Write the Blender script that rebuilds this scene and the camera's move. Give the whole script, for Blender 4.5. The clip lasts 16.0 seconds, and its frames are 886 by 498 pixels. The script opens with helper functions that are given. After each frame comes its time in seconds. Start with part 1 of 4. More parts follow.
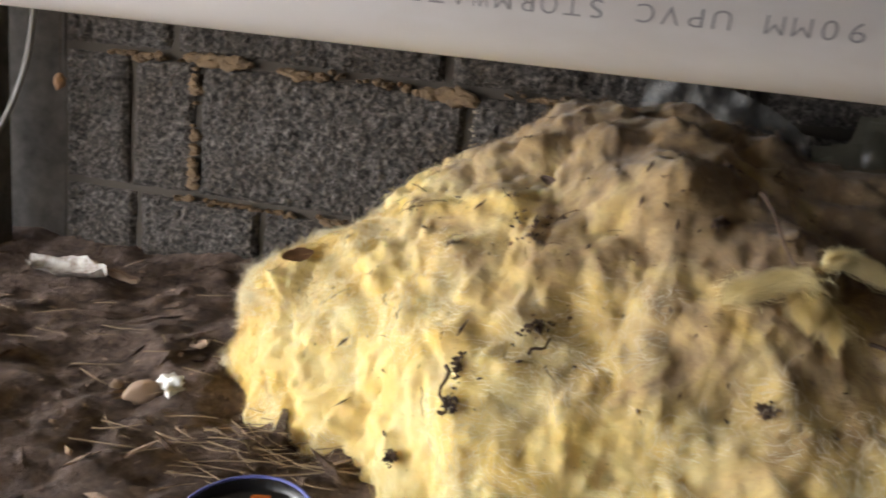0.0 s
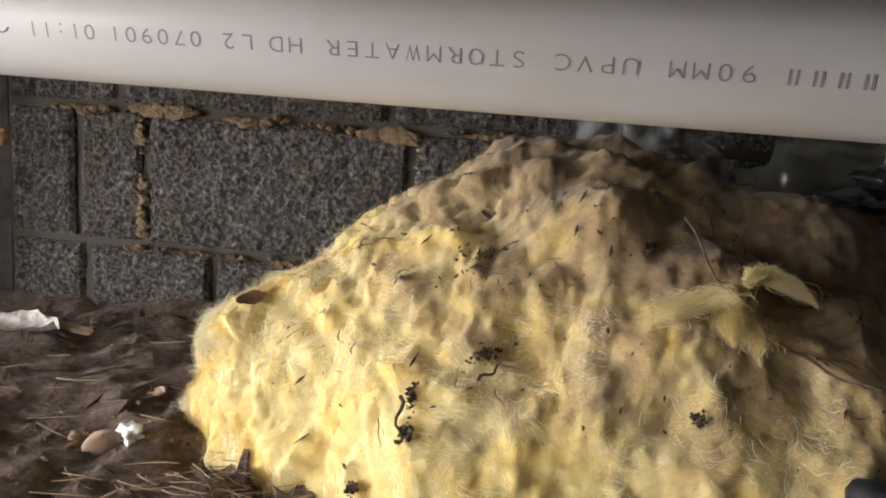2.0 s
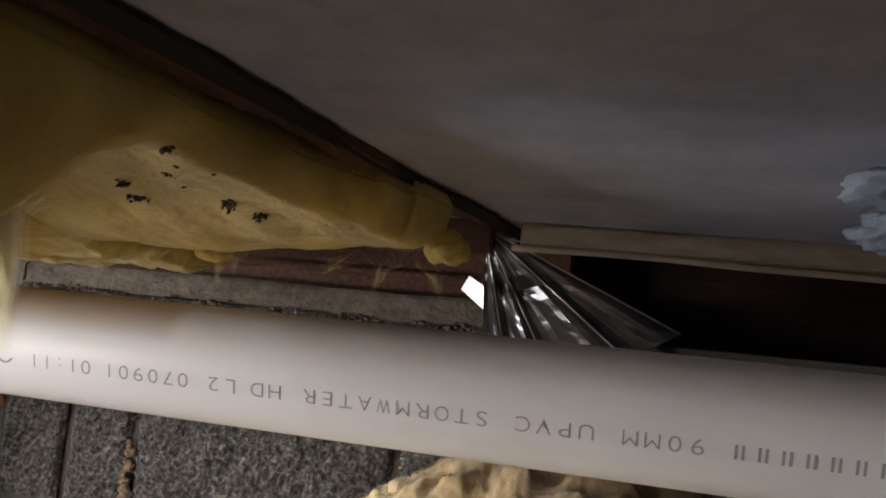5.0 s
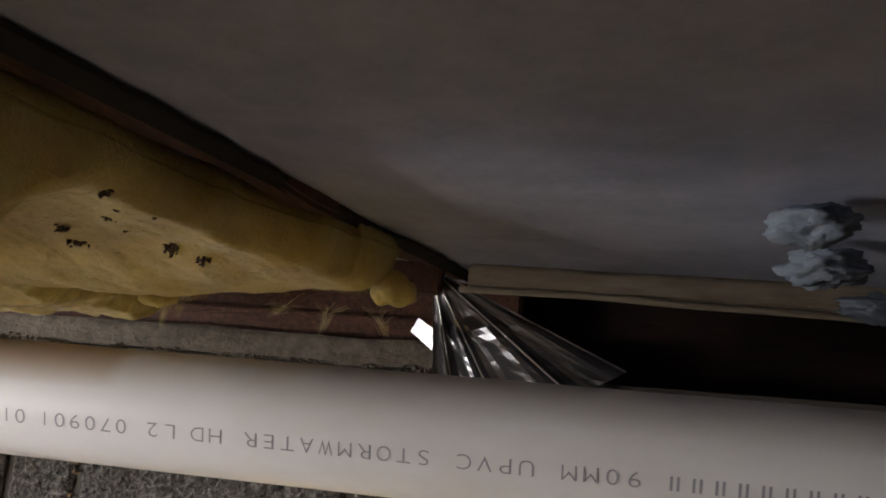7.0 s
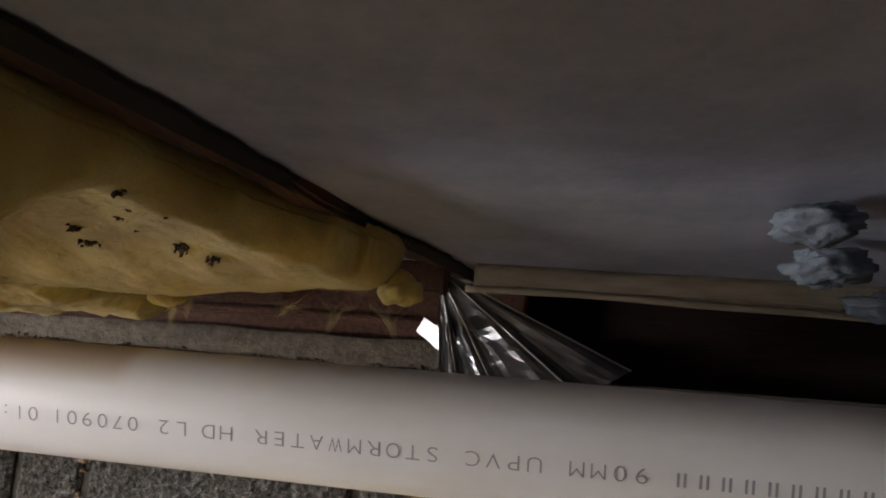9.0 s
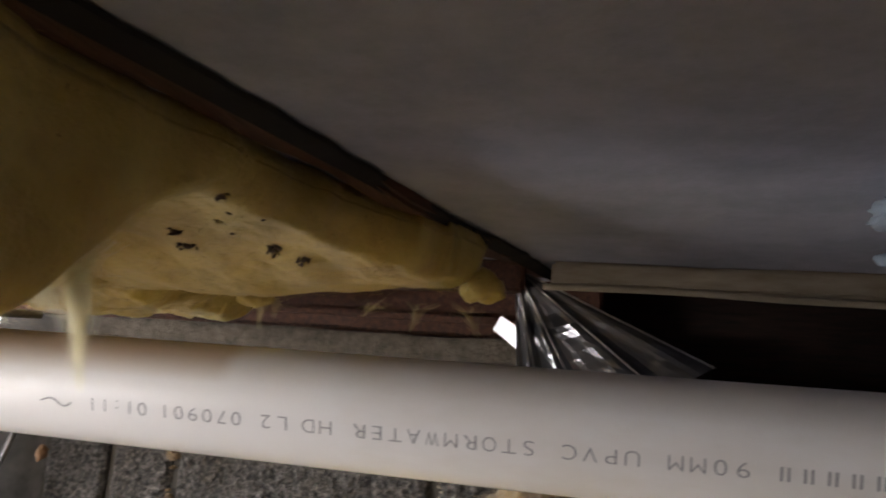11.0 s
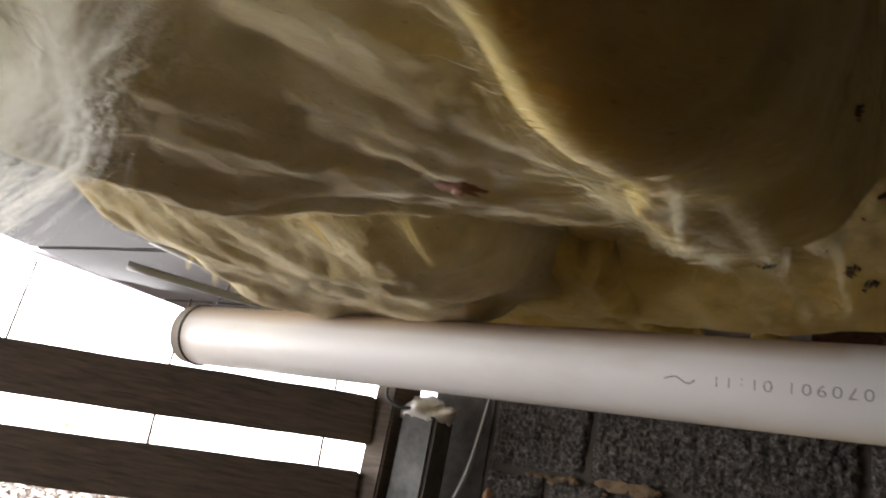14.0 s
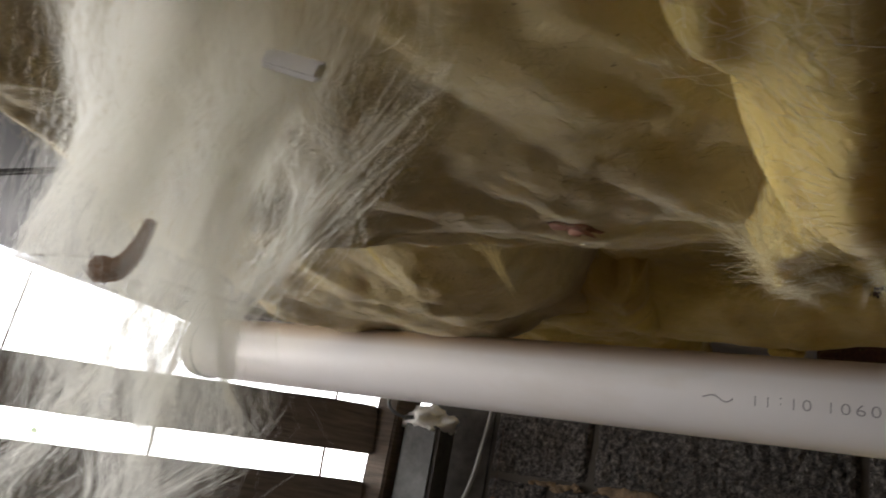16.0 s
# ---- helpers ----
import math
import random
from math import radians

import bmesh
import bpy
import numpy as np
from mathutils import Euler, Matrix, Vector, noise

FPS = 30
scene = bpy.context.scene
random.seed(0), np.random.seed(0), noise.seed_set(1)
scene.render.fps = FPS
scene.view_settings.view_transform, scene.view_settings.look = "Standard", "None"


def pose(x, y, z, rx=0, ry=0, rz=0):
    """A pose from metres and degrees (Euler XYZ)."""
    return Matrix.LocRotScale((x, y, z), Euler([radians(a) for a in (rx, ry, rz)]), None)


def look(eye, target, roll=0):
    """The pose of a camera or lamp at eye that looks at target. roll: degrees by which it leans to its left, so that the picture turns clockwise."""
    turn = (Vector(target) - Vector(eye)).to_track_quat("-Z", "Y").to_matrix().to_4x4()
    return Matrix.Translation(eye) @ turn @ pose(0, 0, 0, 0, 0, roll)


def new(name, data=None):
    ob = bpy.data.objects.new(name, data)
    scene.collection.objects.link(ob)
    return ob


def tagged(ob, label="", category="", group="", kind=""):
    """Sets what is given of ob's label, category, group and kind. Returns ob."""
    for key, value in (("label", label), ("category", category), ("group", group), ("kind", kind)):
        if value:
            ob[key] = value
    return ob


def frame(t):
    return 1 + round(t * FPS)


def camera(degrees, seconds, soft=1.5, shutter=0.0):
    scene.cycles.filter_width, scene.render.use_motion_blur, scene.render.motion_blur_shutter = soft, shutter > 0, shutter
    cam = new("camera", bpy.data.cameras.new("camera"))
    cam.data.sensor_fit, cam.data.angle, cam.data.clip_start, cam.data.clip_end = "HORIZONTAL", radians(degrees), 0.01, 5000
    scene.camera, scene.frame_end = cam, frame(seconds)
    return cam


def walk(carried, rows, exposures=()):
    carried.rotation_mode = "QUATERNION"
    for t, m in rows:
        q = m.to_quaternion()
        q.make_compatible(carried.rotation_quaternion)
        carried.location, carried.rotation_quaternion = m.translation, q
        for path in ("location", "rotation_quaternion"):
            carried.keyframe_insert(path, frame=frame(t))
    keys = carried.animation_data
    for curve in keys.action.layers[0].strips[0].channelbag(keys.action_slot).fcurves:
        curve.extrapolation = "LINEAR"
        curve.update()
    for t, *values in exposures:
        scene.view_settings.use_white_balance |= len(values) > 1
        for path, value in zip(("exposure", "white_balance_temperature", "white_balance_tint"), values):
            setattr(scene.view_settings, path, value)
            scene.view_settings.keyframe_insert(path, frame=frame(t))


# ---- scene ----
cam = camera(59.6, 16.0, soft=1.8, shutter=0.3)
PATH = [
    (0, (0.603, -1.024, 0.31), (0.2, 0.882, -0.141), 6.4),
    (0.5, (0.632, -1.034, 0.316), (0.419, 0.904, -0.133), 5.2),
    (1, (0.616, -1.039, 0.31), (0.412, 0.902, -0.127), 5.3),
    (1.5, (0.614, -1.05, 0.321), (0.337, 0.899, -0.031), 4.0),
    (2, (0.613, -1.052, 0.319), (0.317, 0.893, -0.04), 4.1),
    (2.5, (0.609, -1.064, 0.314), (0.251, 0.869, -0.053), 4.4),
    (3, (0.597, -1.076, 0.321), (0.133, 0.846, 0.022), 3.6),
    (3.5, (0.577, -1.093, 0.356), (0.085, 0.845, 0.297), 7.5),
    (4, (0.578, -1.104, 0.377), (0.087, 0.833, 0.465), 7.1),
    (4.2, (0.58, -1.098, 0.382), (0.048, 0.826, 0.509), 6.7),
    (4.5, (0.586, -1.106, 0.389), (0.055, 0.818, 0.523), 6.6),
    (5, (0.632, -1.072, 0.402), (0.277, 0.886, 0.601), 5.5),
    (7.5, (0.644, -1.081, 0.396), (0.392, 0.876, 0.722), 4.4),
    (7.7, (0.644, -1.082, 0.395), (0.387, 0.875, 0.716), 4.5),
    (8, (0.643, -1.083, 0.397), (0.384, 0.875, 0.712), 4.4),
    (10.5, (0.639, -1.084, 0.393), (0.377, 0.869, 0.734), 4.4),
    (11, (0.622, -1.093, 0.391), (0.21, 0.839, 0.708), 4.1),
    (11.5, (0.592, -1.115, 0.385), (-0.07, 0.755, 0.64), 4.6),
    (12, (0.545, -1.080, 0.357), (-0.224, 0.747, 0.624), 5.4),
    (12.3, (0.518, -1.072, 0.351), (-0.472, 0.642, 0.638), 8.1),
    (12.5, (0.514, -1.077, 0.351), (-0.510, 0.615, 0.647), 7.7),
    (13, (0.483, -1.152, 0.301), (-0.527, 0.538, 0.654), 5.4),
    (13.5, (0.434, -1.204, 0.236), (-0.477, 0.522, 0.671), 8.3),
    (14, (0.388, -1.277, 0.206), (-0.61, 0.344, 0.821), 11.6),
    (14.5, (0.334, -1.291, 0.203), (-0.629, 0.323, 0.887), 11.4),
    (15, (0.336, -1.293, 0.218), (-0.493, 0.381, 0.931), 11.5),
    (15.5, (0.34, -1.298, 0.218), (-0.493, 0.387, 0.903), 10.3),
    (16, (0.322, -1.32, 0.21), (-0.585, 0.348, 0.839), 10.9),
]
EXPOSURES = [(0.0, 2.45), (3.0, 2.45), (4.0, 2.5), (7.5, 2.3), (10.6, 2.3), (11.5, 2.7), (12.5, 2.15), (13.5, 2.05), (14.3, 1.35), (15.5, 1.15), (16.0, 1.1)]
walk(cam, [(t, look(eye, target, roll)) for t, eye, target, roll in PATH], EXPOSURES)

# ---- daylight ----
world = bpy.data.worlds.new("daylight")
scene.world = world
world.use_nodes = True
wn = world.node_tree.nodes
sky = wn.new("ShaderNodeTexSky")
sky.sky_type, sky.sun_disc = "NISHITA", False
sky.sun_elevation, sky.sun_rotation = radians(62), radians(300)
world.node_tree.links.new(sky.outputs[0], wn["Background"].inputs[0])
wn["Background"].inputs[1].default_value = 0.15


def sun_lamp(elevation, azimuth, strength):
    data = bpy.data.lights.new("sun", "SUN")
    data.energy, data.angle, data.color = strength, radians(3), (1.0, 0.95, 0.88)
    d = Vector((math.cos(elevation) * math.sin(azimuth), math.cos(elevation) * math.cos(azimuth), math.sin(elevation)))
    ob = new("sun", data)
    ob.matrix_world = look(d * 20, (0, 0, 0))


def opening_lamp(name, eye, target, width, height, power, color):
    data = bpy.data.lights.new(name, "AREA")
    data.shape, data.size, data.size_y, data.energy, data.color = "RECTANGLE", width, height, power, color
    ob = new(name, data)
    ob.matrix_world = look(eye, target)


sun_lamp(radians(62), radians(300), 5.0)
# daylight in the open side hatch, through which the camera came in
opening_lamp("daylight_hatch", (-1.28, -1.04, 0.07), (0.30, -1.45, 0.42), 0.8, 0.26, 7.5, (1.0, 0.97, 0.94))
# sky light in the open gap over the slats
opening_lamp("daylight_gap", (-1.373, -0.515, 0.43), (-0.6, -1.6, 0.29), 1.1, 0.16, 3.2, (0.97, 0.98, 1.0))
# daylight standing in the open space between the upper slats
opening_lamp("daylight_slats", (-0.93, -0.50, 0.275), (-0.23, -1.20, 0.30), 1.0, 0.13, 3.5, (1.0, 0.99, 0.97))


# ---- materials ----
def mat(name, base, rough=0.9, metal=0.0):
    m = bpy.data.materials.new(name)
    m.use_nodes = True
    b = m.node_tree.nodes["Principled BSDF"]
    b.inputs["Base Color"].default_value = (*base, 1)
    b.inputs["Roughness"].default_value = rough
    b.inputs["Metallic"].default_value = metal
    return m


def noise_node(m, scale, detail=4.0, rough=0.6, stretch=None, distortion=0.0):
    n = m.node_tree.nodes
    tex = n.new("ShaderNodeTexNoise")
    tex.inputs["Scale"].default_value, tex.inputs["Detail"].default_value = scale, detail
    tex.inputs["Roughness"].default_value, tex.inputs["Distortion"].default_value = rough, distortion
    co = n.new("ShaderNodeNewGeometry")
    src = co.outputs["Position"]
    if stretch:
        mp = n.new("ShaderNodeMapping")
        mp.inputs["Scale"].default_value = stretch
        m.node_tree.links.new(src, mp.inputs[0])
        src = mp.outputs[0]
    m.node_tree.links.new(src, tex.inputs["Vector"])
    return tex.outputs["Fac"]


def ramp(m, fac, stops):
    r = m.node_tree.nodes.new("ShaderNodeValToRGB")
    e = r.color_ramp.elements
    while len(e) < len(stops):
        e.new(0.5)
    for el, (p, c) in zip(e, stops):
        el.position, el.color = p, (*c, 1)
    m.node_tree.links.new(fac, r.inputs[0])
    return r.outputs[0]


def mix(m, fac, a, b, mode="MIX"):
    x = m.node_tree.nodes.new("ShaderNodeMix")
    x.data_type, x.blend_type = "RGBA", mode
    if isinstance(fac, float):
        x.inputs[0].default_value = fac
    else:
        m.node_tree.links.new(fac, x.inputs[0])
    for sock, v in ((x.inputs[6], a), (x.inputs[7], b)):
        if isinstance(v, tuple):
            sock.default_value = (*v, 1)
        else:
            m.node_tree.links.new(v, sock)
    return x.outputs[2]


def base_of(m, colour):
    m.node_tree.links.new(colour, m.node_tree.nodes["Principled BSDF"].inputs["Base Color"])


def bump(m, *heights):
    last = None
    for h, strength, dist in heights:
        b = m.node_tree.nodes.new("ShaderNodeBump")
        b.inputs["Strength"].default_value, b.inputs["Distance"].default_value = strength, dist
        m.node_tree.links.new(h, b.inputs["Height"])
        if last:
            m.node_tree.links.new(last, b.inputs["Normal"])
        last = b.outputs[0]
    m.node_tree.links.new(last, m.node_tree.nodes["Principled BSDF"].inputs["Normal"])


def grey(v):
    return (v, v, v)


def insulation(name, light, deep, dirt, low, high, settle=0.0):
    """Fibrous wool: two tones of colour, and dirt in patches; settle: dust that lies thicker on the top of a heap, with
    more dirt and painted shade to its east.
    """
    m = mat(name, light, 1.0)
    n, link = m.node_tree.nodes, m.node_tree.links
    wool = ramp(m, noise_node(m, 16, 5, 0.6), [(0.35, deep), (0.65, light)])
    fac = noise_node(m, 8, 6, 0.68, distortion=0.8)
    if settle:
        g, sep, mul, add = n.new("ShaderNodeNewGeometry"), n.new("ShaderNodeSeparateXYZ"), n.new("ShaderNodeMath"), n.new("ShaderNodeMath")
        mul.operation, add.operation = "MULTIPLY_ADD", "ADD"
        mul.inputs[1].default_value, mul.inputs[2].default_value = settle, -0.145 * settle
        # the eastward rise is heavier dirt plus that flank's shade, painted together
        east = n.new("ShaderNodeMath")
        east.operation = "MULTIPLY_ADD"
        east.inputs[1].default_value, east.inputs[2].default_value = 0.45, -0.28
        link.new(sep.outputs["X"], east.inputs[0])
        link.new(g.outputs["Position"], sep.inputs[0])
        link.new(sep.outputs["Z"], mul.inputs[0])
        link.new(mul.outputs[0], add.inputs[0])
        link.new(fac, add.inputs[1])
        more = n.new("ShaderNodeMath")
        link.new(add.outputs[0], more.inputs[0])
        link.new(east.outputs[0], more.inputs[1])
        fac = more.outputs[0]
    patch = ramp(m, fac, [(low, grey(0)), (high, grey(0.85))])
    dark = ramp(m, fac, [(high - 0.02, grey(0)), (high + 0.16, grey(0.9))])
    speck = ramp(m, noise_node(m, 260, 3, 0.7), [(0.66, grey(0)), (0.72, grey(0.7))])
    base_of(m, mix(m, speck, mix(m, dark, mix(m, patch, wool, dirt), (0.15, 0.10, 0.062)), (0.09, 0.05, 0.03)))
    bump(m, (noise_node(m, 55, 5, 0.6), 0.45, 0.007), (noise_node(m, 420, 3, 0.6, (1, 1, 0.3)), 0.3, 0.0015))
    b = n["Principled BSDF"]
    b.inputs["Specular IOR Level"].default_value = 0.1
    b.inputs["Sheen Weight"].default_value = 0.2
    b.inputs["Subsurface Weight"].default_value = 0.35
    b.inputs["Subsurface Radius"].default_value = (1.0, 0.8, 0.4)
    b.inputs["Subsurface Scale"].default_value = 0.012
    return m


def translucent(m, share):
    """Thin fibres let light through."""
    n, link = m.node_tree.nodes, m.node_tree.links
    t, x = n.new("ShaderNodeBsdfTranslucent"), n.new("ShaderNodeMixShader")
    t.inputs[0].default_value = n["Principled BSDF"].inputs["Base Color"].default_value
    x.inputs[0].default_value = share
    link.new(n["Principled BSDF"].outputs[0], x.inputs[1])
    link.new(t.outputs[0], x.inputs[2])
    link.new(x.outputs[0], n["Material Output"].inputs[0])


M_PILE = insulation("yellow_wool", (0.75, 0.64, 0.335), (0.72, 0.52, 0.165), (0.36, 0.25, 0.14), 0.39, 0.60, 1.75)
M_BATT = insulation("ceiling_wool", (0.62, 0.485, 0.175), (0.50, 0.365, 0.105), (0.36, 0.26, 0.12), 0.52, 0.82)
M_PALE = insulation("pale_wool", (0.68, 0.585, 0.35), (0.54, 0.44, 0.22), (0.38, 0.30, 0.17), 0.50, 0.80)
M_FIBRE = mat("loose_fibre", (0.88, 0.76, 0.40), 0.9)
M_BATT.node_tree.nodes["Principled BSDF"].inputs["Subsurface Scale"].default_value = 0.04
M_WISP = mat("white_fibre", (0.93, 0.92, 0.86), 0.9)
M_LOCK = mat("pale_fibre", (0.90, 0.86, 0.68), 0.9)
translucent(M_FIBRE, 0.35)
translucent(M_LOCK, 0.45)
M_CLEAN = mat("clean_fibre", (0.86, 0.75, 0.43), 0.9)
translucent(M_CLEAN, 0.35)
translucent(M_WISP, 0.6)

M_PVC = mat("white_upvc", (0.78, 0.76, 0.74), 0.42)
pvc = mix(M_PVC, ramp(M_PVC, noise_node(M_PVC, 9, 5, 0.6, (0.4, 1, 1)), [(0.5, grey(0)), (0.8, grey(1))]), (0.80, 0.78, 0.78), (0.66, 0.60, 0.54))
geo, sep = M_PVC.node_tree.nodes.new("ShaderNodeNewGeometry"), M_PVC.node_tree.nodes.new("ShaderNodeSeparateXYZ")
M_PVC.node_tree.links.new(geo.outputs["Normal"], sep.inputs[0])
dust = ramp(M_PVC, sep.outputs["Z"], [(0.35, grey(0)), (0.95, grey(0.75))])
thin = ramp(M_PVC, noise_node(M_PVC, 6, 5, 0.65, (0.6, 1, 1)), [(0.3, grey(0.3)), (0.7, grey(1))])
worn = mix(M_PVC, mix(M_PVC, 1.0, dust, thin, "MULTIPLY"), pvc, (0.38, 0.29, 0.21))
# an old tan water stain on the pipe's back, ending at a line
spos = M_PVC.node_tree.nodes.new("ShaderNodeSeparateXYZ")
M_PVC.node_tree.links.new(geo.outputs["Position"], spos.inputs[0])
reach = ramp(M_PVC, spos.outputs["X"], [(0.355, grey(0.75)), (0.368, grey(0))])
upper = ramp(M_PVC, sep.outputs["Z"], [(0.30, grey(0)), (0.75, grey(1))])
base_of(M_PVC, mix(M_PVC, mix(M_PVC, 1.0, reach, upper, "MULTIPLY"), worn, (0.46, 0.33, 0.22)))
bump(M_PVC, (noise_node(M_PVC, 40, 3), 0.05, 0.002))
M_INK = mat("grey_ink", (0.33, 0.32, 0.34), 0.7)

M_BLOCK = mat("breeze_block", (0.2, 0.19, 0.18), 0.95)
blk = ramp(M_BLOCK, noise_node(M_BLOCK, 150, 3, 0.65), [(0.34, (0.015, 0.0135, 0.0125)), (0.52, (0.09, 0.081, 0.075)), (0.74, (0.27, 0.245, 0.225))])
stain = ramp(M_BLOCK, noise_node(M_BLOCK, 9, 4), [(0.4, grey(1)), (0.75, (0.62, 0.55, 0.46))])
base_of(M_BLOCK, mix(M_BLOCK, 1.0, blk, stain, "MULTIPLY"))
bump(M_BLOCK, (noise_node(M_BLOCK, 150, 3, 0.65), 1.0, 0.010), (noise_node(M_BLOCK, 700, 2), 0.5, 0.002))
M_MORTAR = mat("brown_mortar", (0.36, 0.25, 0.14), 0.95)
base_of(M_MORTAR, ramp(M_MORTAR, noise_node(M_MORTAR, 60, 5, 0.7), [(0.3, (0.12, 0.085, 0.055)), (0.7, (0.31, 0.215, 0.125))]))
bump(M_MORTAR, (noise_node(M_MORTAR, 220, 4, 0.7), 0.8, 0.004))
M_BED = mat("dull_mortar", (0.17, 0.14, 0.11), 0.95)
base_of(M_BED, ramp(M_BED, noise_node(M_BED, 50, 5, 0.7), [(0.3, (0.05, 0.04, 0.03)), (0.7, (0.16, 0.13, 0.10))]))
bump(M_BED, (noise_node(M_BED, 160, 4, 0.7), 0.8, 0.004))
# near black for shade under the floor edge; the joist strip shares it
M_SOFFIT = mat("near_black", (0.02, 0.017, 0.018), 0.95)
M_CORE = mat("dark_joint", (0.07, 0.06, 0.05), 1.0)

M_SOIL = mat("soil", (0.12, 0.08, 0.06), 1.0)
soil = ramp(M_SOIL, noise_node(M_SOIL, 45, 6, 0.7), [(0.3, (0.075, 0.051, 0.040)), (0.55, (0.21, 0.146, 0.114)), (0.8, (0.40, 0.30, 0.24))])
base_of(M_SOIL, soil)
bump(M_SOIL, (noise_node(M_SOIL, 110, 6, 0.75), 1.0, 0.014))
M_WOOD = mat("dark_red_timber", (0.13, 0.06, 0.035), 0.8)
base_of(M_WOOD, ramp(M_WOOD, noise_node(M_WOOD, 30, 5, 0.65, (6, 0.6, 6)), [(0.3, (0.035, 0.015, 0.009)), (0.7, (0.14, 0.055, 0.030))]))
bump(M_WOOD, (noise_node(M_WOOD, 60, 4, 0.6, (6, 0.6, 6)), 0.4, 0.003))
# near-black copy of the red timber; the recess's shade is in its colour
M_WOOD_SHADED = mat("shaded_timber", (0.02, 0.01, 0.008), 0.9)
base_of(M_WOOD_SHADED, ramp(M_WOOD_SHADED, noise_node(M_WOOD_SHADED, 30, 5, 0.65, (0.6, 6, 6)), [(0.3, (0.008, 0.004, 0.003)), (0.7, (0.035, 0.015, 0.010))]))
M_PLANK = mat("weathered_timber", (0.2, 0.14, 0.09), 0.85)
base_of(M_PLANK, ramp(M_PLANK, noise_node(M_PLANK, 24, 5, 0.65, (0.7, 0.7, 7)), [(0.3, (0.042, 0.031, 0.023)), (0.7, (0.115, 0.085, 0.062))]))
bump(M_PLANK, (noise_node(M_PLANK, 50, 4, 0.6, (0.7, 0.7, 8)), 0.4, 0.003))
M_CEIL = mat("grey_sheet", (0.42, 0.41, 0.45), 0.75)
base_of(M_CEIL, ramp(M_CEIL, noise_node(M_CEIL, 9, 8, 0.75), [(0.3, (0.30, 0.32, 0.41)), (0.55, (0.43, 0.445, 0.55)), (0.75, (0.53, 0.535, 0.63))]))
bump(M_CEIL, (noise_node(M_CEIL, 18, 5, 0.6), 0.35, 0.006), (noise_node(M_CEIL, 130, 4, 0.6), 0.25, 0.0015))
M_TRIM = mat("beige_timber", (0.40, 0.34, 0.25), 0.8)
base_of(M_TRIM, ramp(M_TRIM, noise_node(M_TRIM, 20, 5, 0.65, (0.8, 5, 5)), [(0.3, (0.30, 0.25, 0.18)), (0.7, (0.46, 0.40, 0.31))]))
M_FOIL = mat("silver_foil", (0.20, 0.20, 0.21), 0.28, 1.0)
bump(M_FOIL, (noise_node(M_FOIL, 60, 4), 0.3, 0.003))
# lighter copy of the foil, for highlights painted along its folds
M_FOIL_GLINT = mat("foil_glint", (0.62, 0.61, 0.60), 0.3, 1.0)
M_POST = mat("grey_painted_steel", (0.34, 0.34, 0.32), 0.6)
base_of(M_POST, ramp(M_POST, noise_node(M_POST, 25, 6, 0.7), [(0.35, (0.03, 0.03, 0.028)), (0.7, (0.10, 0.098, 0.092))]))
M_FLAKE = mat("white_render", (0.7, 0.68, 0.64), 0.9)
bump(M_FLAKE, (noise_node(M_FLAKE, 150, 4), 0.8, 0.004))
M_CABLE = mat("grey_cable", (0.17, 0.165, 0.155), 0.5)
M_DARKCABLE = mat("black_cable", (0.03, 0.03, 0.03), 0.5)
M_BLACK = mat("black_plastic", (0.012, 0.012, 0.014), 0.3)
M_GREEN = mat("green_plastic", (0.01, 0.10, 0.07), 0.45)
M_TWIG = mat("bark", (0.07, 0.04, 0.025), 0.9)
base_of(M_TWIG, ramp(M_TWIG, noise_node(M_TWIG, 200, 3), [(0.3, (0.035, 0.02, 0.014)), (0.7, (0.12, 0.075, 0.045))]))
M_STRAW = mat("straw", (0.34, 0.25, 0.15), 0.85)
M_LEAF = mat("dry_leaf", (0.25, 0.14, 0.075), 0.8)
M_PAPER = mat("white_scrap", (0.75, 0.74, 0.72), 0.8)
M_SCRAP = mat("dusty_plastic", (0.42, 0.40, 0.37), 0.45)
base_of(M_SCRAP, ramp(M_SCRAP, noise_node(M_SCRAP, 70, 5, 0.7), [(0.35, (0.16, 0.12, 0.09)), (0.6, (0.50, 0.48, 0.45))]))
M_STONE = mat("pebble_stone", (0.34, 0.24, 0.17), 0.9)
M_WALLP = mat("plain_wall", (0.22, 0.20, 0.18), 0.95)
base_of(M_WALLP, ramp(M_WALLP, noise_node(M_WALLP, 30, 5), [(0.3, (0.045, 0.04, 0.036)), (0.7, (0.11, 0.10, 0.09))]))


# ---- builders ----
def fbm(p, scale, octaves=4):
    return noise.fractal(Vector(p) * scale, 0.9, 2.1, octaves)


def mesh_of(name, verts, faces, material, smooth=True):
    me = bpy.data.meshes.new(name)
    me.from_pydata([tuple(v) for v in verts], [], faces)
    me.materials.append(material)
    if smooth:
        me.polygons.foreach_set("use_smooth", [True] * len(me.polygons))
    me.update()
    return me


def thing(name, me, label, category, group="", kind=""):
    return tagged(new(name, me), label, category, group, kind)


def child(name, me, parent, label=""):
    ob = new(name, me)
    ob.parent = parent
    return tagged(ob, label)


def empty(name, label, category, group="", kind=""):
    return tagged(new(name), label, category, group, kind)


def grid_faces(nu, nv, wrap_u=False):
    f = []
    for j in range(nv - 1):
        for i in range(nu if wrap_u else nu - 1):
            k = (i + 1) % nu
            f.append((j * nu + i, j * nu + k, (j + 1) * nu + k, (j + 1) * nu + i))
    return f


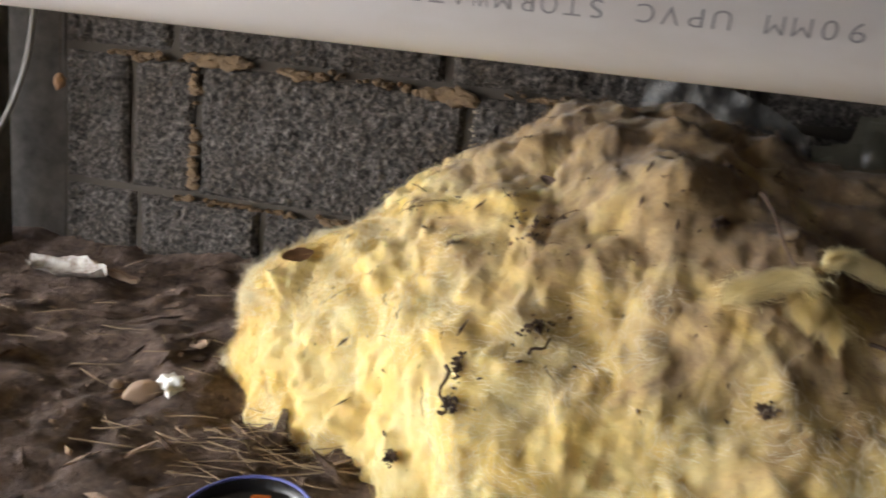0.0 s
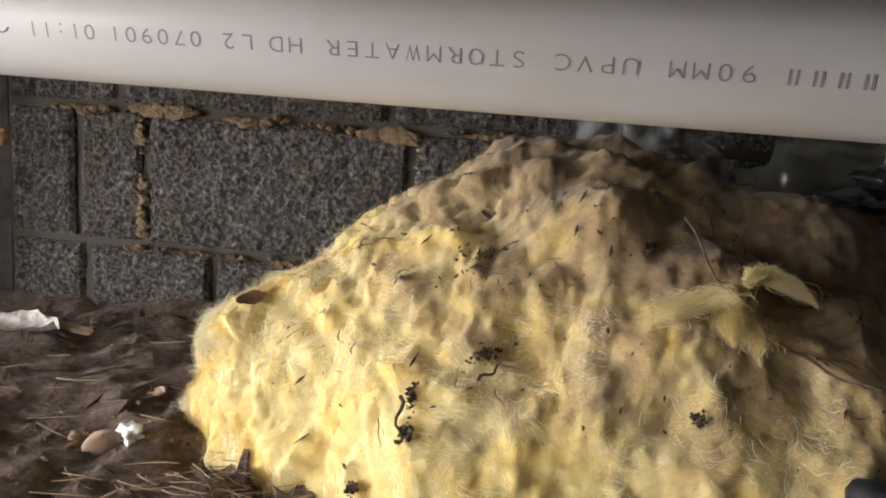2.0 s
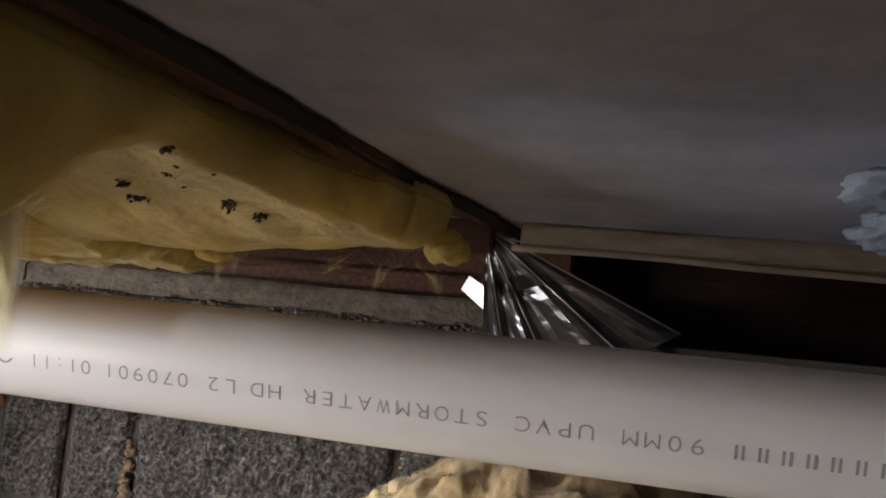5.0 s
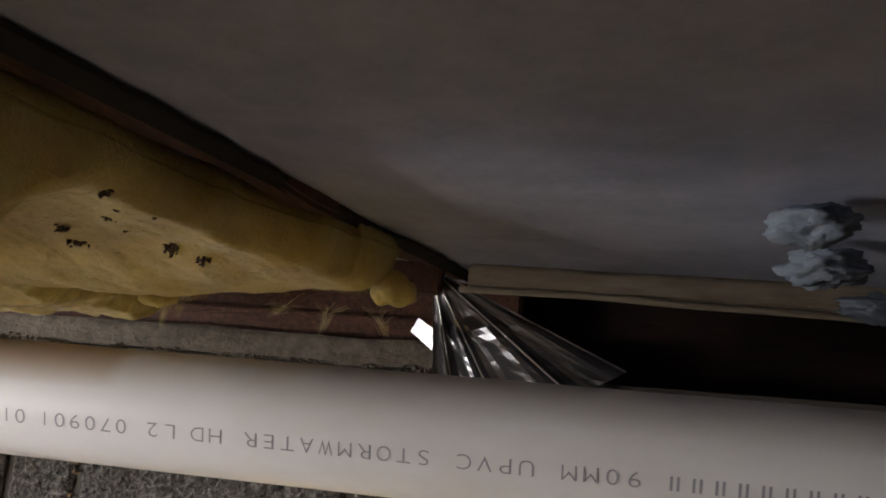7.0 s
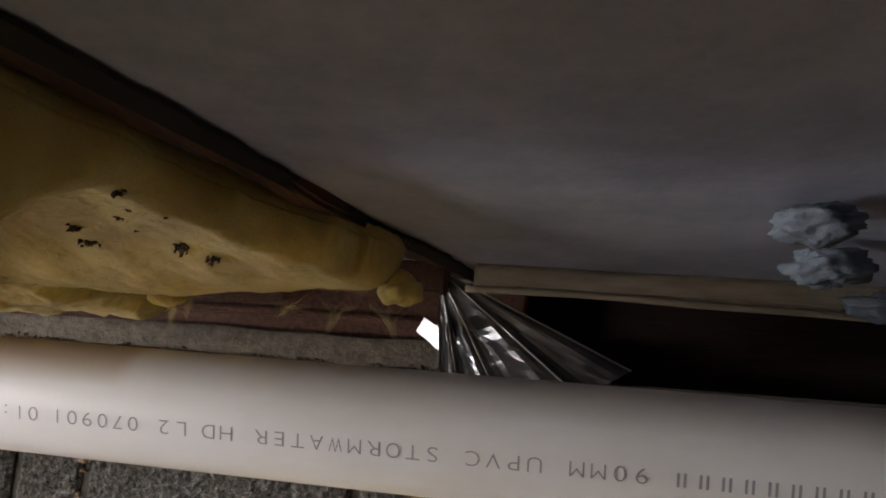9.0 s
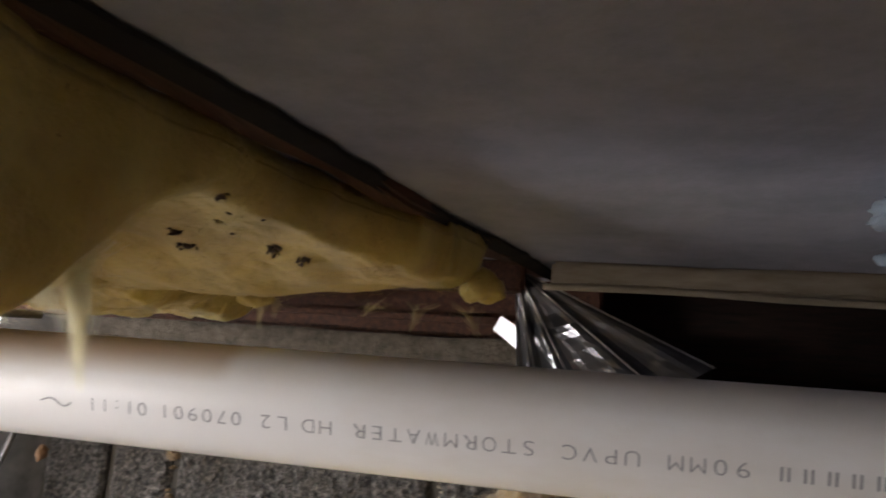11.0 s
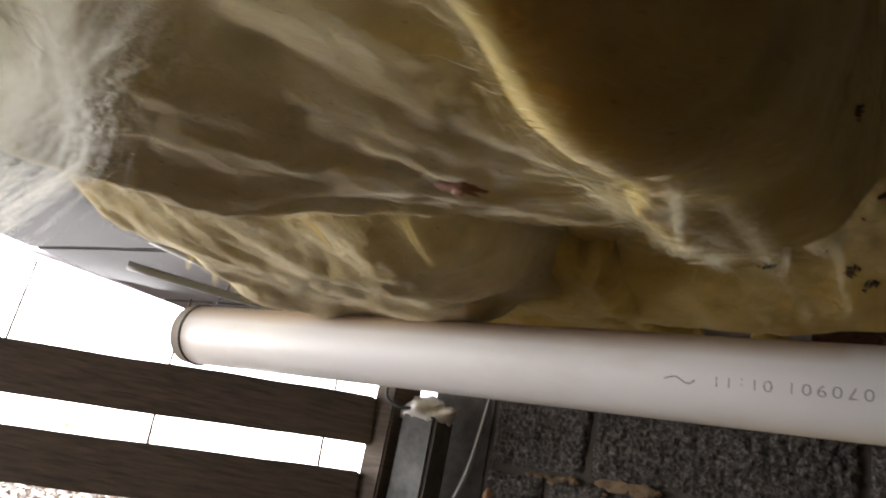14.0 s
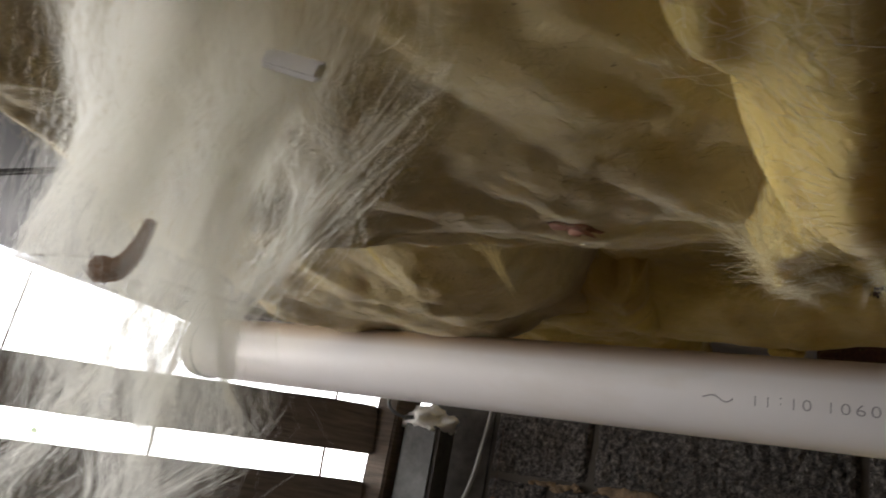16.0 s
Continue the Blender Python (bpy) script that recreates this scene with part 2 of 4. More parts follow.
def box_data(size, bevel=0.003, wobble=0.0, cuts=0, seed=0):
    """Verts and faces of a bevelled box about the origin."""
    bm = bmesh.new()
    bmesh.ops.create_cube(bm, size=1.0)
    bmesh.ops.scale(bm, vec=size, verts=bm.verts)
    if bevel:
        bmesh.ops.bevel(bm, geom=bm.edges[:], offset=bevel, segments=2, affect="EDGES")
    if cuts:
        long = [e for e in bm.edges if e.calc_length() > 0.3 * max(size)]
        bmesh.ops.subdivide_edges(bm, edges=long, cuts=cuts, use_grid_fill=True)
    if wobble:
        for v in bm.verts:
            n = noise.noise_vector(v.co * 9 + Vector((seed * 3.7, 0, 0)))
            v.co += n * wobble
    verts = [v.co.copy() for v in bm.verts]
    bm.verts.index_update()
    faces = [[v.index for v in f.verts] for f in bm.faces]
    bm.free()
    return verts, faces


def box(name, lo, hi, material, bevel=0.003, wobble=0.0, cuts=0, seed=0):
    size = Vector(hi) - Vector(lo)
    v, f = box_data(size, bevel, wobble, cuts, seed)
    mid = (Vector(lo) + Vector(hi)) / 2
    return mesh_of(name, [p + mid for p in v], f, material, False)


def tube_mesh(name, pts, radius, material, sides=10, taper=None):
    """A round bar along pts, closed at its ends."""
    verts, faces, n = [], [], len(pts)
    for k, p in enumerate(pts):
        p = Vector(p)
        d = (Vector(pts[min(k + 1, n - 1)]) - Vector(pts[max(k - 1, 0)])).normalized()
        a = d.orthogonal().normalized() if k == 0 else (a - d * a.dot(d)).normalized()
        b = d.cross(a)
        r = radius if taper is None else radius * taper(k / (n - 1))
        for s in range(sides):
            w = 2 * math.pi * s / sides
            verts.append(p + (a * math.cos(w) + b * math.sin(w)) * r)
    faces = grid_faces(sides, n, True)
    faces += [list(range(sides))[::-1], [(n - 1) * sides + s for s in range(sides)]]
    return mesh_of(name, verts, faces, material)


def smooth_path(pts, steps=8):
    """A soft curve through pts."""
    P = [Vector(p) for p in pts]
    P = [2 * P[0] - P[1]] + P + [2 * P[-1] - P[-2]]
    out = []
    for i in range(1, len(P) - 2):
        for s in range(steps):
            t = s / steps
            a, b, c, d = P[i - 1:i + 3]
            out.append(0.5 * ((2 * b) + (c - a) * t + (2 * a - 5 * b + 4 * c - d) * t * t + (3 * b - a - 3 * c + d) * t ** 3))
    return out + [P[-2]]


def ribbons(name, strands, width, material):
    """Many fibres in one mesh: each strand is a list of points, drawn as a thin tapering sliver with a fold along it."""
    verts, faces = [], []
    for pts in strands:
        base, n = len(verts), len(pts)
        d = pts[-1] - pts[0]
        a = d.orthogonal().normalized().lerp(d.cross(Vector((0.3, 0.5, 0.8))).normalized(), 0.5)
        for k, p in enumerate(pts):
            r = a * (width * (1.25 - 0.9 * k / (n - 1)))
            verts += (p - r, p + r)
        for k in range(base, base + 2 * n - 2, 2):
            faces.append((k, k + 1, k + 3, k + 2))
    return mesh_of(name, verts, faces, material)


def matted(me, count, length, rng, keep, grain=26.0, lift=0.12, gap=0.0015):
    """Fibres that lie along a wool surface in drifts, the way torn wool is combed."""
    polys, out, tries = me.polygons, [], 0
    while len(out) < count and tries < count * 5:
        tries += 1
        f = polys[rng.randrange(len(polys))]
        n = f.normal
        p = f.center + Vector((rng.uniform(-1, 1), rng.uniform(-1, 1), rng.uniform(-1, 1))) * 0.004
        if not keep(p, n):
            continue
        L = length * rng.uniform(0.4, 1.4)
        pts, q = [], p + n * rng.uniform(-gap, gap)
        tilt = rng.gauss(lift, lift)
        for k in range(4):
            pts.append(q)
            d = noise.noise_vector(q * grain) + Vector((rng.gauss(0, 0.22), rng.gauss(0, 0.22), rng.gauss(0, 0.22)))
            d = (d - n * d.dot(n))
            d = d.normalized() if d.length > 1e-4 else Vector((1, 0, 0))
            q = q + (d + n * tilt * (k - 0.6) * 0.5) * (L / 3)
        out.append(pts)
    return out


def lump_mesh(name, r, seed, material, rough=0.45, nu=14, nv=9):
    """A ragged little clod of radii r."""
    verts = []
    for j in range(nv):
        ph = -math.pi / 2 + math.pi * j / (nv - 1)
        for i in range(nu):
            th = 2 * math.pi * i / nu
            d = Vector((math.cos(th) * math.cos(ph), math.sin(th) * math.cos(ph), math.sin(ph)))
            k = 1 + rough * fbm(d + Vector((seed * 1.7, 0, 0)), 1.6, 3)
            verts.append(Vector((d.x * r[0], d.y * r[1], d.z * r[2])) * k)
    return mesh_of(name, verts, grid_faces(nu, nv, True), material)


def fuzz(me, count, length, rng, keep=lambda p, n: True, droop=0.3, curl=0.6):
    """Short curled fibres that stand off a wool surface."""
    polys, out = me.polygons, []
    tries = 0
    while len(out) < count and tries < count * 6:
        tries += 1
        f = polys[rng.randrange(len(polys))]
        p, n = f.center.copy(), f.normal.copy()
        if not keep(p, n):
            continue
        side = Vector((rng.gauss(0, 1), rng.gauss(0, 1), rng.gauss(0, 1))).normalized()
        L = length * rng.uniform(0.3, 1.3)
        d = (n * 0.7 + side * curl).normalized()
        q = p + side * 0.003
        pts = [q - n * 0.002]
        for k in range(3):
            d = (d + Vector((0, 0, -droop * 0.3)) + Vector((rng.gauss(0, 1), rng.gauss(0, 1), rng.gauss(0, 1))) * 0.18).normalized()
            q = q + d * L / 3
            pts.append(q)
        out.append(pts)
    return out


# ---- ground ----
def ground():
    def axis(lo, hi, step, far):
        a = list(np.arange(lo, hi, step))
        g, left, right = step, [], []
        x = lo
        while x > -far:
            g *= 1.35
            x -= g
            left.append(x)
        g, x = step, a[-1]
        while x < far:
            g *= 1.35
            x += g
            right.append(x)
        return left[::-1] + a + right
    xs, ys = axis(-0.7, 1.1, 0.010, 400), axis(-1.3, 0.02, 0.010, 400)
    verts = []
    for y in ys:
        for x in xs:
            near = max(0.0, 1 - max(abs(x - 0.2), abs(y + 0.6)) / 3.0)
            z = -0.022 - 0.02 * max(0, min(1, -x / 0.4)) + 0.02 * max(0, min(1, (y + 0.25) / 0.25)) * (1 if y < 0.3 else 0)
            z += near * (0.018 * fbm((x, y, 0), 5, 3) + 0.011 * fbm((x, y, 3), 22, 4) + 0.006 * abs(fbm((x, y, 6), 60, 2)))
            verts.append((x, y, z))
    me = mesh_of("ground", verts, grid_faces(len(xs), len(ys)), M_SOIL)
    return thing("ground", me, "dry brown earth with crumbs, chips and straw", "ground", kind="structure")


GROUND = ground()


# ---- block wall ----
def block_mesh(w, h, d, seed):
    """A rough block, its front towards -y, about the middle of its front face."""
    step = 0.006 if seed in (1, 2, 3, 4, 9, 10, 11, 12, 17, 18, 19) else 0.016
    nu, nv = max(4, int(w / step)), max(4, int(h / step))
    verts, faces = [], []
    for j in range(nv):
        for i in range(nu):
            u, v = i / (nu - 1) - 0.5, j / (nv - 1) - 0.5
            x, z = u * w, v * h
            e = min(0.5 - abs(u), 1) * w, (0.5 - abs(v)) * h
            rnd = max(0, 1 - min(e) / 0.012) ** 2 * 0.008
            y = rnd + 0.0045 * fbm((x + seed * 2.3, z, seed), 75, 3) + 0.004 * fbm((x, z + seed, 1), 9, 2)
            if min(e) < 0.004:
                x += 0.003 * noise.noise(Vector((z * 40, seed, 0)))
                z += 0.003 * noise.noise(Vector((x * 40, seed, 5)))
            verts.append((x, y, z))
    faces = [f[::1] for f in grid_faces(nu, nv)]
    ring = [i for i in range(nu)] + [j * nu + nu - 1 for j in range(1, nv)] + [(nv - 1) * nu + i for i in range(nu - 2, -1, -1)] + [j * nu for j in range(nv - 2, 0, -1)]
    n0 = len(verts)
    for k in ring:
        verts.append((verts[k][0], d, verts[k][2]))
    m = len(ring)
    for a in range(m):
        b = (a + 1) % m
        faces.append((ring[b], ring[a], n0 + a, n0 + b))
    faces.append([n0 + a for a in range(m)])
    return mesh_of("block", verts, faces, M_BLOCK, False)


def lumps(name, a, b, thick, out, seed, material):
    """Crumbled mortar from a to b on the wall's face: many ragged crumbs grown into one another."""
    rng, verts, faces = random.Random(seed), [], []
    a, b = Vector(a), Vector(b)
    n, nu, nv = max(6, int((b - a).length / 0.0055)), 7, 5
    gap = rng.uniform(0, 10)
    for k in range(n):
        t = (k + rng.uniform(-0.5, 0.5)) / n
        dense = noise.noise(Vector((t * (b - a).length * 22, gap, 0)))
        if dense < -0.18:
            continue
        r = thick * rng.uniform(0.45, 1.0) * (0.9 + 0.9 * max(0, dense))
        c = a.lerp(b, t) + Vector((rng.gauss(0, 0.002), 0.003, rng.gauss(0, 0.0022)))
        base = len(verts)
        for j in range(nv):
            ph = -math.pi / 2 + math.pi * j / (nv - 1)
            for i in range(nu):
                th = 2 * math.pi * i / nu
                q = rng.uniform(0.7, 1.25)
                verts.append(c + Vector((math.cos(th) * math.cos(ph) * r * 1.25 * q, math.sin(ph) * out * q, math.sin(th) * math.cos(ph) * r * 0.85 * q)))
        faces += [tuple(base + q for q in f) for f in grid_faces(nu, nv, True)]
    return mesh_of(name, verts, faces, material, False)


def block_wall():
    wall = thing("wall_north", box("wall_north", (-0.225, 0.012, -0.14), (2.4, 0.17, 0.404), M_CORE, 0), "rough grey breeze-block wall with crumbling brown mortar", "wall", kind="structure")
    rows = [(-0.115, 0.078, [-0.225, -0.095, 0.11, 0.51, 0.91, 1.31, 1.71, 2.11, 2.4]),
            (0.090, 0.279, [-0.225, -0.108, 0.0, 0.4, 0.8, 1.2, 1.6, 2.0, 2.4]),
            (0.292, 0.428, [-0.225, -0.04, 0.365, 0.765, 1.165, 1.565, 1.965, 2.4])]
    seed = 0
    for z0, z1, xs in rows:
        for x0, x1 in zip(xs, xs[1:]):
            seed += 1
            if z0 > 0.25:
                z1 = 0.405 if x1 < 0.8 else 0.365
            w, h = x1 - x0 - 0.012, z1 - z0
            ob = child("block", block_mesh(w, h, 0.1, seed), wall)
            ob.location = ((x0 + x1) / 2, random.uniform(-0.003, 0.003), (z0 + z1) / 2)
    for k, (x0, x1, z, t) in enumerate([(-0.2, -0.02, 0.284, 0.006), (0.04, 0.2, 0.284, 0.010), (0.2, 0.32, 0.284, 0.006), (0.33, 0.41, 0.277, 0.013), (0.45, 0.8, 0.285, 0.005),
                                        (-0.10, 0.0, 0.083, 0.008), (0.02, 0.3, 0.083, 0.006), (0.35, 0.7, 0.083, 0.005), (-0.02, 0.03, 0.287, 0.012)]):
        child("mortar", lumps("mortar", (x0, -0.001, z), (x1, -0.001, z - 0.004), t, 0.007, k, M_MORTAR), wall, "crumbling orange-brown mortar")
    child("mortar", lumps("mortar", (-0.004, 0.0, 0.27), (-0.002, 0.0, 0.095), 0.008, 0.006, 31, M_MORTAR), wall, "brown mortar smear")
    child("mortar", lumps("mortar", (0.409, 0.002, 0.27), (0.408, 0.002, 0.16), 0.003, 0.004, 33, M_TRIM), wall, "pale mortar edge")
    child("mortar_bed", box("mortar_bed", (-0.22, 0.004, 0.4055), (0.70, 0.16, 0.443), M_BED, 0.004, 0.005, 24, 6), wall, "dull beige mortar bedding on the wall top")
    child("mortar", lumps("mortar", (-0.22, 0.01, 0.408), (0.62, 0.01, 0.404), 0.007, 0.010, 35, M_BED), wall, "pale mortar bedding on the wall top")
    return wall


block_wall()


# ---- floor structure overhead ----
def slab(name, outline, z0, z1, material):
    n = len(outline)
    verts = [(x, y, z0) for x, y in outline] + [(x, y, z1) for x, y in outline]
    faces = [list(range(n))[::-1], [n + k for k in range(n)]] + [(k, (k + 1) % n, n + (k + 1) % n, n + k) for k in range(n)]
    return mesh_of(name, verts, faces, material, False)


# boards added below the sheet, the shade there put into their colour
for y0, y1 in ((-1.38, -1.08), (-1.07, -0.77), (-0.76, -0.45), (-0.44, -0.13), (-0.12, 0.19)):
    thing("soffit_board", box("soffit_board", (-1.02, y0, 0.512), (-0.37, y1, 0.5325), M_SOFFIT, 0.003, 0.002, 6), "board coloured near black for the shade under the outer floor edge", "board", "soffit boards")
ceiling = thing("ceiling", slab("ceiling", [(2.4, 0.25), (-1.08, 0.25), (-1.17, -0.40), (-1.47, -1.11), (-1.47, -2.75), (2.4, -2.75)], 0.533, 0.60, M_CEIL), "smooth grey sheet lining under the floor", "ceiling", kind="structure")


def joists():
    d = Vector((0.2, 1.0, 0)).normalized()
    ang = -math.degrees(math.atan2(0.2, 1.0))
    for k, x in enumerate((0.533, -0.42, 1.62)):
        me = mesh_of("joist", *box_data((0.032, 2.5, 0.05), 0.004, 0.007, 60, k), M_WOOD, False)
        ob = thing("joist", me, "dark red-brown rough timber floor joist", "joist", "floor joists")
        ob.matrix_world = pose(x + 0.009, -0.06, 0.549, 0, 0, ang) @ pose(0, -1.25, 0)


joists()


def ragged_strip():
    """A near-black strip with a ragged edge along a joist."""
    n, verts = 150, []
    d = Vector((0.2, 1.0, 0)).normalized()
    side = Vector((d.y, -d.x, 0))
    for k in range(n):
        p = Vector((0.547, -0.06, 0)) - d * (1.9 * k / (n - 1)) + side * 0.006
        w = 0.009 + 0.010 * fbm((k * 0.045, 1, 0), 1.0, 4) + 0.004 * noise.noise(Vector((k * 0.4, 0, 3)))
        for a, z in ((0.0, 0.5325), (w, 0.5315), (w * 0.9, 0.5285), (0.0, 0.522)):
            verts.append(p + side * a + Vector((0, 0, z)))
    faces = [tuple(q) for q in grid_faces(4, n, True)] + [(0, 1, 2, 3), tuple(4 * (n - 1) + q for q in (3, 2, 1, 0))]
    thing("dark_strip", mesh_of("dark_strip", verts, faces, M_SOFFIT, False), "ragged dark strip along a timber joist", "lining")


ragged_strip()
thing("nogging", box("nogging", (0.30, -0.165, 0.495), (0.527, -0.125, 0.5325), M_WOOD, 0.004, 0.003, 8, 5), "short dark timber nogging beside a joist end", "nogging")
plate = thing("wall_plate", box("wall_plate", (-0.5, 0.03, 0.444), (0.62, 0.18, 0.552), M_WOOD, 0.005, 0.004, 14), "dark reddish timber plate on the block wall", "timber plate")
plate2 = thing("wall_plate", box("wall_plate", (0.615, 0.11, 0.39), (2.4, 0.18, 0.552), M_WOOD_SHADED, 0.005, 0.004, 14), "recessed timber plate behind the pipe, its shade put into the colour", "timber plate")
child("lath", box("lath", (-0.3, 0.012, 0.466), (0.6, 0.028, 0.476), M_WOOD, 0.003, 0.003, 14, 4), plate)
trim = thing("timber_batten", box("timber_batten", (0.56, -0.175, 0.503), (2.0, -0.15, 0.5335), M_TRIM, 0.004, 0.003, 16, 2), "dull beige timber batten under the grey ceiling sheet", "batten")
strand = thing("white_cable", tube_mesh("white_cable", smooth_path([(0.55, -0.172, 0.5015), (0.7, -0.174, 0.502), (0.82, -0.175, 0.4985), (0.95, -0.174, 0.497), (1.15, -0.174, 0.492), (1.6, -0.174, 0.494)]), 0.0042, M_TRIM), "pale flat cable run along a batten", "cable")

# ---- pipe ----
PIPE_A, PIPE_D, PIPE_R = Vector((0, -0.5242, 0.362)), Vector((1, -0.057, -0.006)).normalized(), 0.041


def pipe_point(x, angle, r):
    """A point on the pipe at x; angle 0 faces the camera side, positive upwards."""
    p = PIPE_A + PIPE_D * (x / PIPE_D.x)
    out = Vector((PIPE_D.y, -PIPE_D.x, 0)).normalized()
    up = PIPE_D.cross(-out) if PIPE_D.cross(-out).z > 0 else PIPE_D.cross(out)
    return p + (out * math.cos(angle) + up * math.sin(angle)) * r


def pipe():
    xs, sides = list(np.linspace(-0.475, 2.0, 60)), 48
    verts = [pipe_point(x, 2 * math.pi * s / sides, PIPE_R) for x in xs for s in range(sides)]
    verts += [pipe_point(x, 2 * math.pi * s / sides, PIPE_R - 0.003) for x in xs for s in range(sides)]
    n, m = len(xs), len(xs) * sides
    faces = grid_faces(sides, n, True)
    faces += [tuple(m + i for i in f)[::-1] for f in faces]
    for e in (0, (n - 1) * sides):
        for s in range(sides):
            u = (s + 1) % sides
            faces.append((e + s, e + u, m + e + u, m + e + s))
    ob = thing("storm_pipe", mesh_of("storm_pipe", verts, faces, M_PVC), "long white plastic stormwater pipe with grey printed lettering", "pipe")
    return ob


PIPE = pipe()


def glyph(text):
    cu = bpy.data.curves.new("glyph", "FONT")
    cu.body, cu.size, cu.offset = text, 0.0138, -0.00015
    ob = bpy.data.objects.new("glyph", cu)
    scene.collection.objects.link(ob)
    bpy.context.view_layer.update()
    me = bpy.data.meshes.new_from_object(ob.evaluated_get(bpy.context.evaluated_depsgraph_get()))
    bpy.data.objects.remove(ob)
    vs, fs = [v.co.copy() for v in me.vertices], [list(p.vertices) for p in me.polygons]
    bpy.data.meshes.remove(me)
    return vs, fs


def lettering():
    """Printed line, upside down along the pipe, one sign each 12 mm."""
    tokens = (("90MM", 0.707, 0.0125), ("UPVC", 0.6445, 0.0125), ("STORMWATER", 0.582, 0.0125), ("HD", 0.4455, 0.0125), ("L2", 0.414, 0.0125), ("070901", 0.379, 0.0113), ("01:11", 0.304, 0.0105))
    for ch, at, pitch in [(c, x0 - p * i, p) for word, x0, p in tokens for i, c in enumerate(word)]:
        vs, fs = glyph(ch)
        lo, hi = min(v.x for v in vs), max(v.x for v in vs)
        k = min(1.25, 0.0088 / (hi - lo)) if ch not in ':1' else 1.0
        verts = []
        for v in vs:
            x = at - (v.x - (lo + hi) / 2) * k
            verts.append(pipe_point(x, -0.24 - (v.y - 0.0049) / PIPE_R, PIPE_R + 0.0003))
        child("letter", mesh_of("letter", verts, fs, M_INK, False), PIPE)
    for i in range(9):
        x = 0.7245 + 0.0125 * (i + 0.4)
        verts = [pipe_point(x + dx, -0.24 + dy / PIPE_R, PIPE_R + 0.0003) for dx, dy in ((-0.0028, -0.0042), (-0.0012, -0.0042), (-0.0012, 0.0042), (-0.0028, 0.0042), (0.0010, -0.0042), (0.0026, -0.0042), (0.0026, 0.0042), (0.0010, 0.0042))]
        child("print_bar", mesh_of("print_bar", verts, [[0, 1, 2, 3], [4, 5, 6, 7]], M_INK, False), PIPE)
    pts = [pipe_point(0.243 - 0.0022 * k, -0.24 - 0.10 * math.sin(k * 0.55) * (1 - k / 16), PIPE_R) for k in range(13)]
    child("scratch", tube_mesh("scratch", pts, 0.0007, M_INK, 5), PIPE, "grey scratched tick")


lettering()


# ---- insulation pile ----
HEAP_LINE = [  # x, crest height, crest y, front y, back y
    (0.245, -0.02, -0.338, -0.345, -0.30), (0.272, 0.085, -0.338, -0.365, -0.27), (0.305, 0.125, -0.335, -0.395, -0.22), (0.345, 0.140, -0.325, -0.43, -0.17), (0.42, 0.19, -0.27, -0.495, -0.10),
    (0.49, 0.243, -0.235, -0.545, -0.06), (0.53, 0.272, -0.215, -0.575, -0.04), (0.60, 0.288, -0.20, -0.61, -0.03), (0.75, 0.284, -0.20, -0.635, -0.03), (0.86, 0.258, -0.20, -0.63, -0.03), (1.05, 0.235, -0.2, -0.60, -0.04), (1.22, 0.16, -0.22, -0.5, -0.08), (1.28, 0.0, -0.25, -0.4, -0.15)]


def heap_at(x):
    for a, b in zip(HEAP_LINE, HEAP_LINE[1:]):
        if x <= b[0]:
            k = (x - a[0]) / (b[0] - a[0])
            return [p + (q - p) * k for p, q in zip(a[1:], b[1:])]
    return HEAP_LINE[-1][1:]


def puffs(p, scale):
    """Rounded tufts with soft creases between them."""
    return math.sqrt(noise.noise(p * scale) ** 2 + 0.012) - 0.25


def pile_mesh():
    nu, nv, verts = 400, 220, []
    xs = [0.245 + 1.035 * (0.25 * k + 0.75 * k ** 1.5) for k in (i / (nu - 1) for i in range(nu))]
    rows = []
    for i, x in enumerate(xs):
        near = [heap_at(min(1.28, max(0.245, x + d))) for d in (-0.02, -0.01, 0.0, 0.01, 0.02)] if x > 0.28 else [heap_at(x)]
        rows.append([sum(c) / len(near) for c in zip(*near)])
    for j in range(nv):
        v = 2 * j / (nv - 1) - 1
        for x, (h, yc, yf, yb) in zip(xs, rows):
            q = math.sin(v * math.pi / 2) * 0.6 + v * 0.4
            y = yc + q * ((yc - yf) if q < 0 else (yb - yc))
            p = 2.6 - 0.6 * max(0, min(1, (x - 0.3) / 0.2))
            verts.append(Vector((x, y, -0.03 + (h + 0.03) * (1 - abs(q) ** p))))
    rim = [i for i in range(nu)] + [j * nu + nu - 1 for j in range(1, nv)] + [(nv - 1) * nu + i for i in range(nu - 2, -1, -1)] + [j * nu for j in range(nv - 2, 0, -1)]
    me = mesh_of("insulation_mound", verts, grid_faces(nu, nv) + [rim[::-1]], M_PILE)
    normals = [v.normal.copy() for v in me.vertices]
    for v, n in zip(me.vertices, normals):
        p = v.co + noise.noise_vector(v.co * 14) * 0.012
        k = max(0.35, min(1.0, (v.co.x - 0.24) / 0.10))
        d = k * (0.024 * fbm(p, 6, 2) + 0.036 * puffs(p + Vector((3, 0, 0)), 10) + 0.013 * puffs(p, 24)) + 0.003 * puffs(p, 55) + 0.0045 * fbm(p, 70, 3)
        v.co += n * d
    me.update()
    return me


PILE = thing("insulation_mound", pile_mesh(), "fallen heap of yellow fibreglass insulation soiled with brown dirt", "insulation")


# ---- insulation batts overhead ----
def lerp_table(t, table):
    for (a, va), (b, vb) in zip(table, table[1:]):
        if t <= b:
            k = max(0, min(1, (t - a) / (b - a)))
            return va + (vb - va) * k
    return table[-1][1]


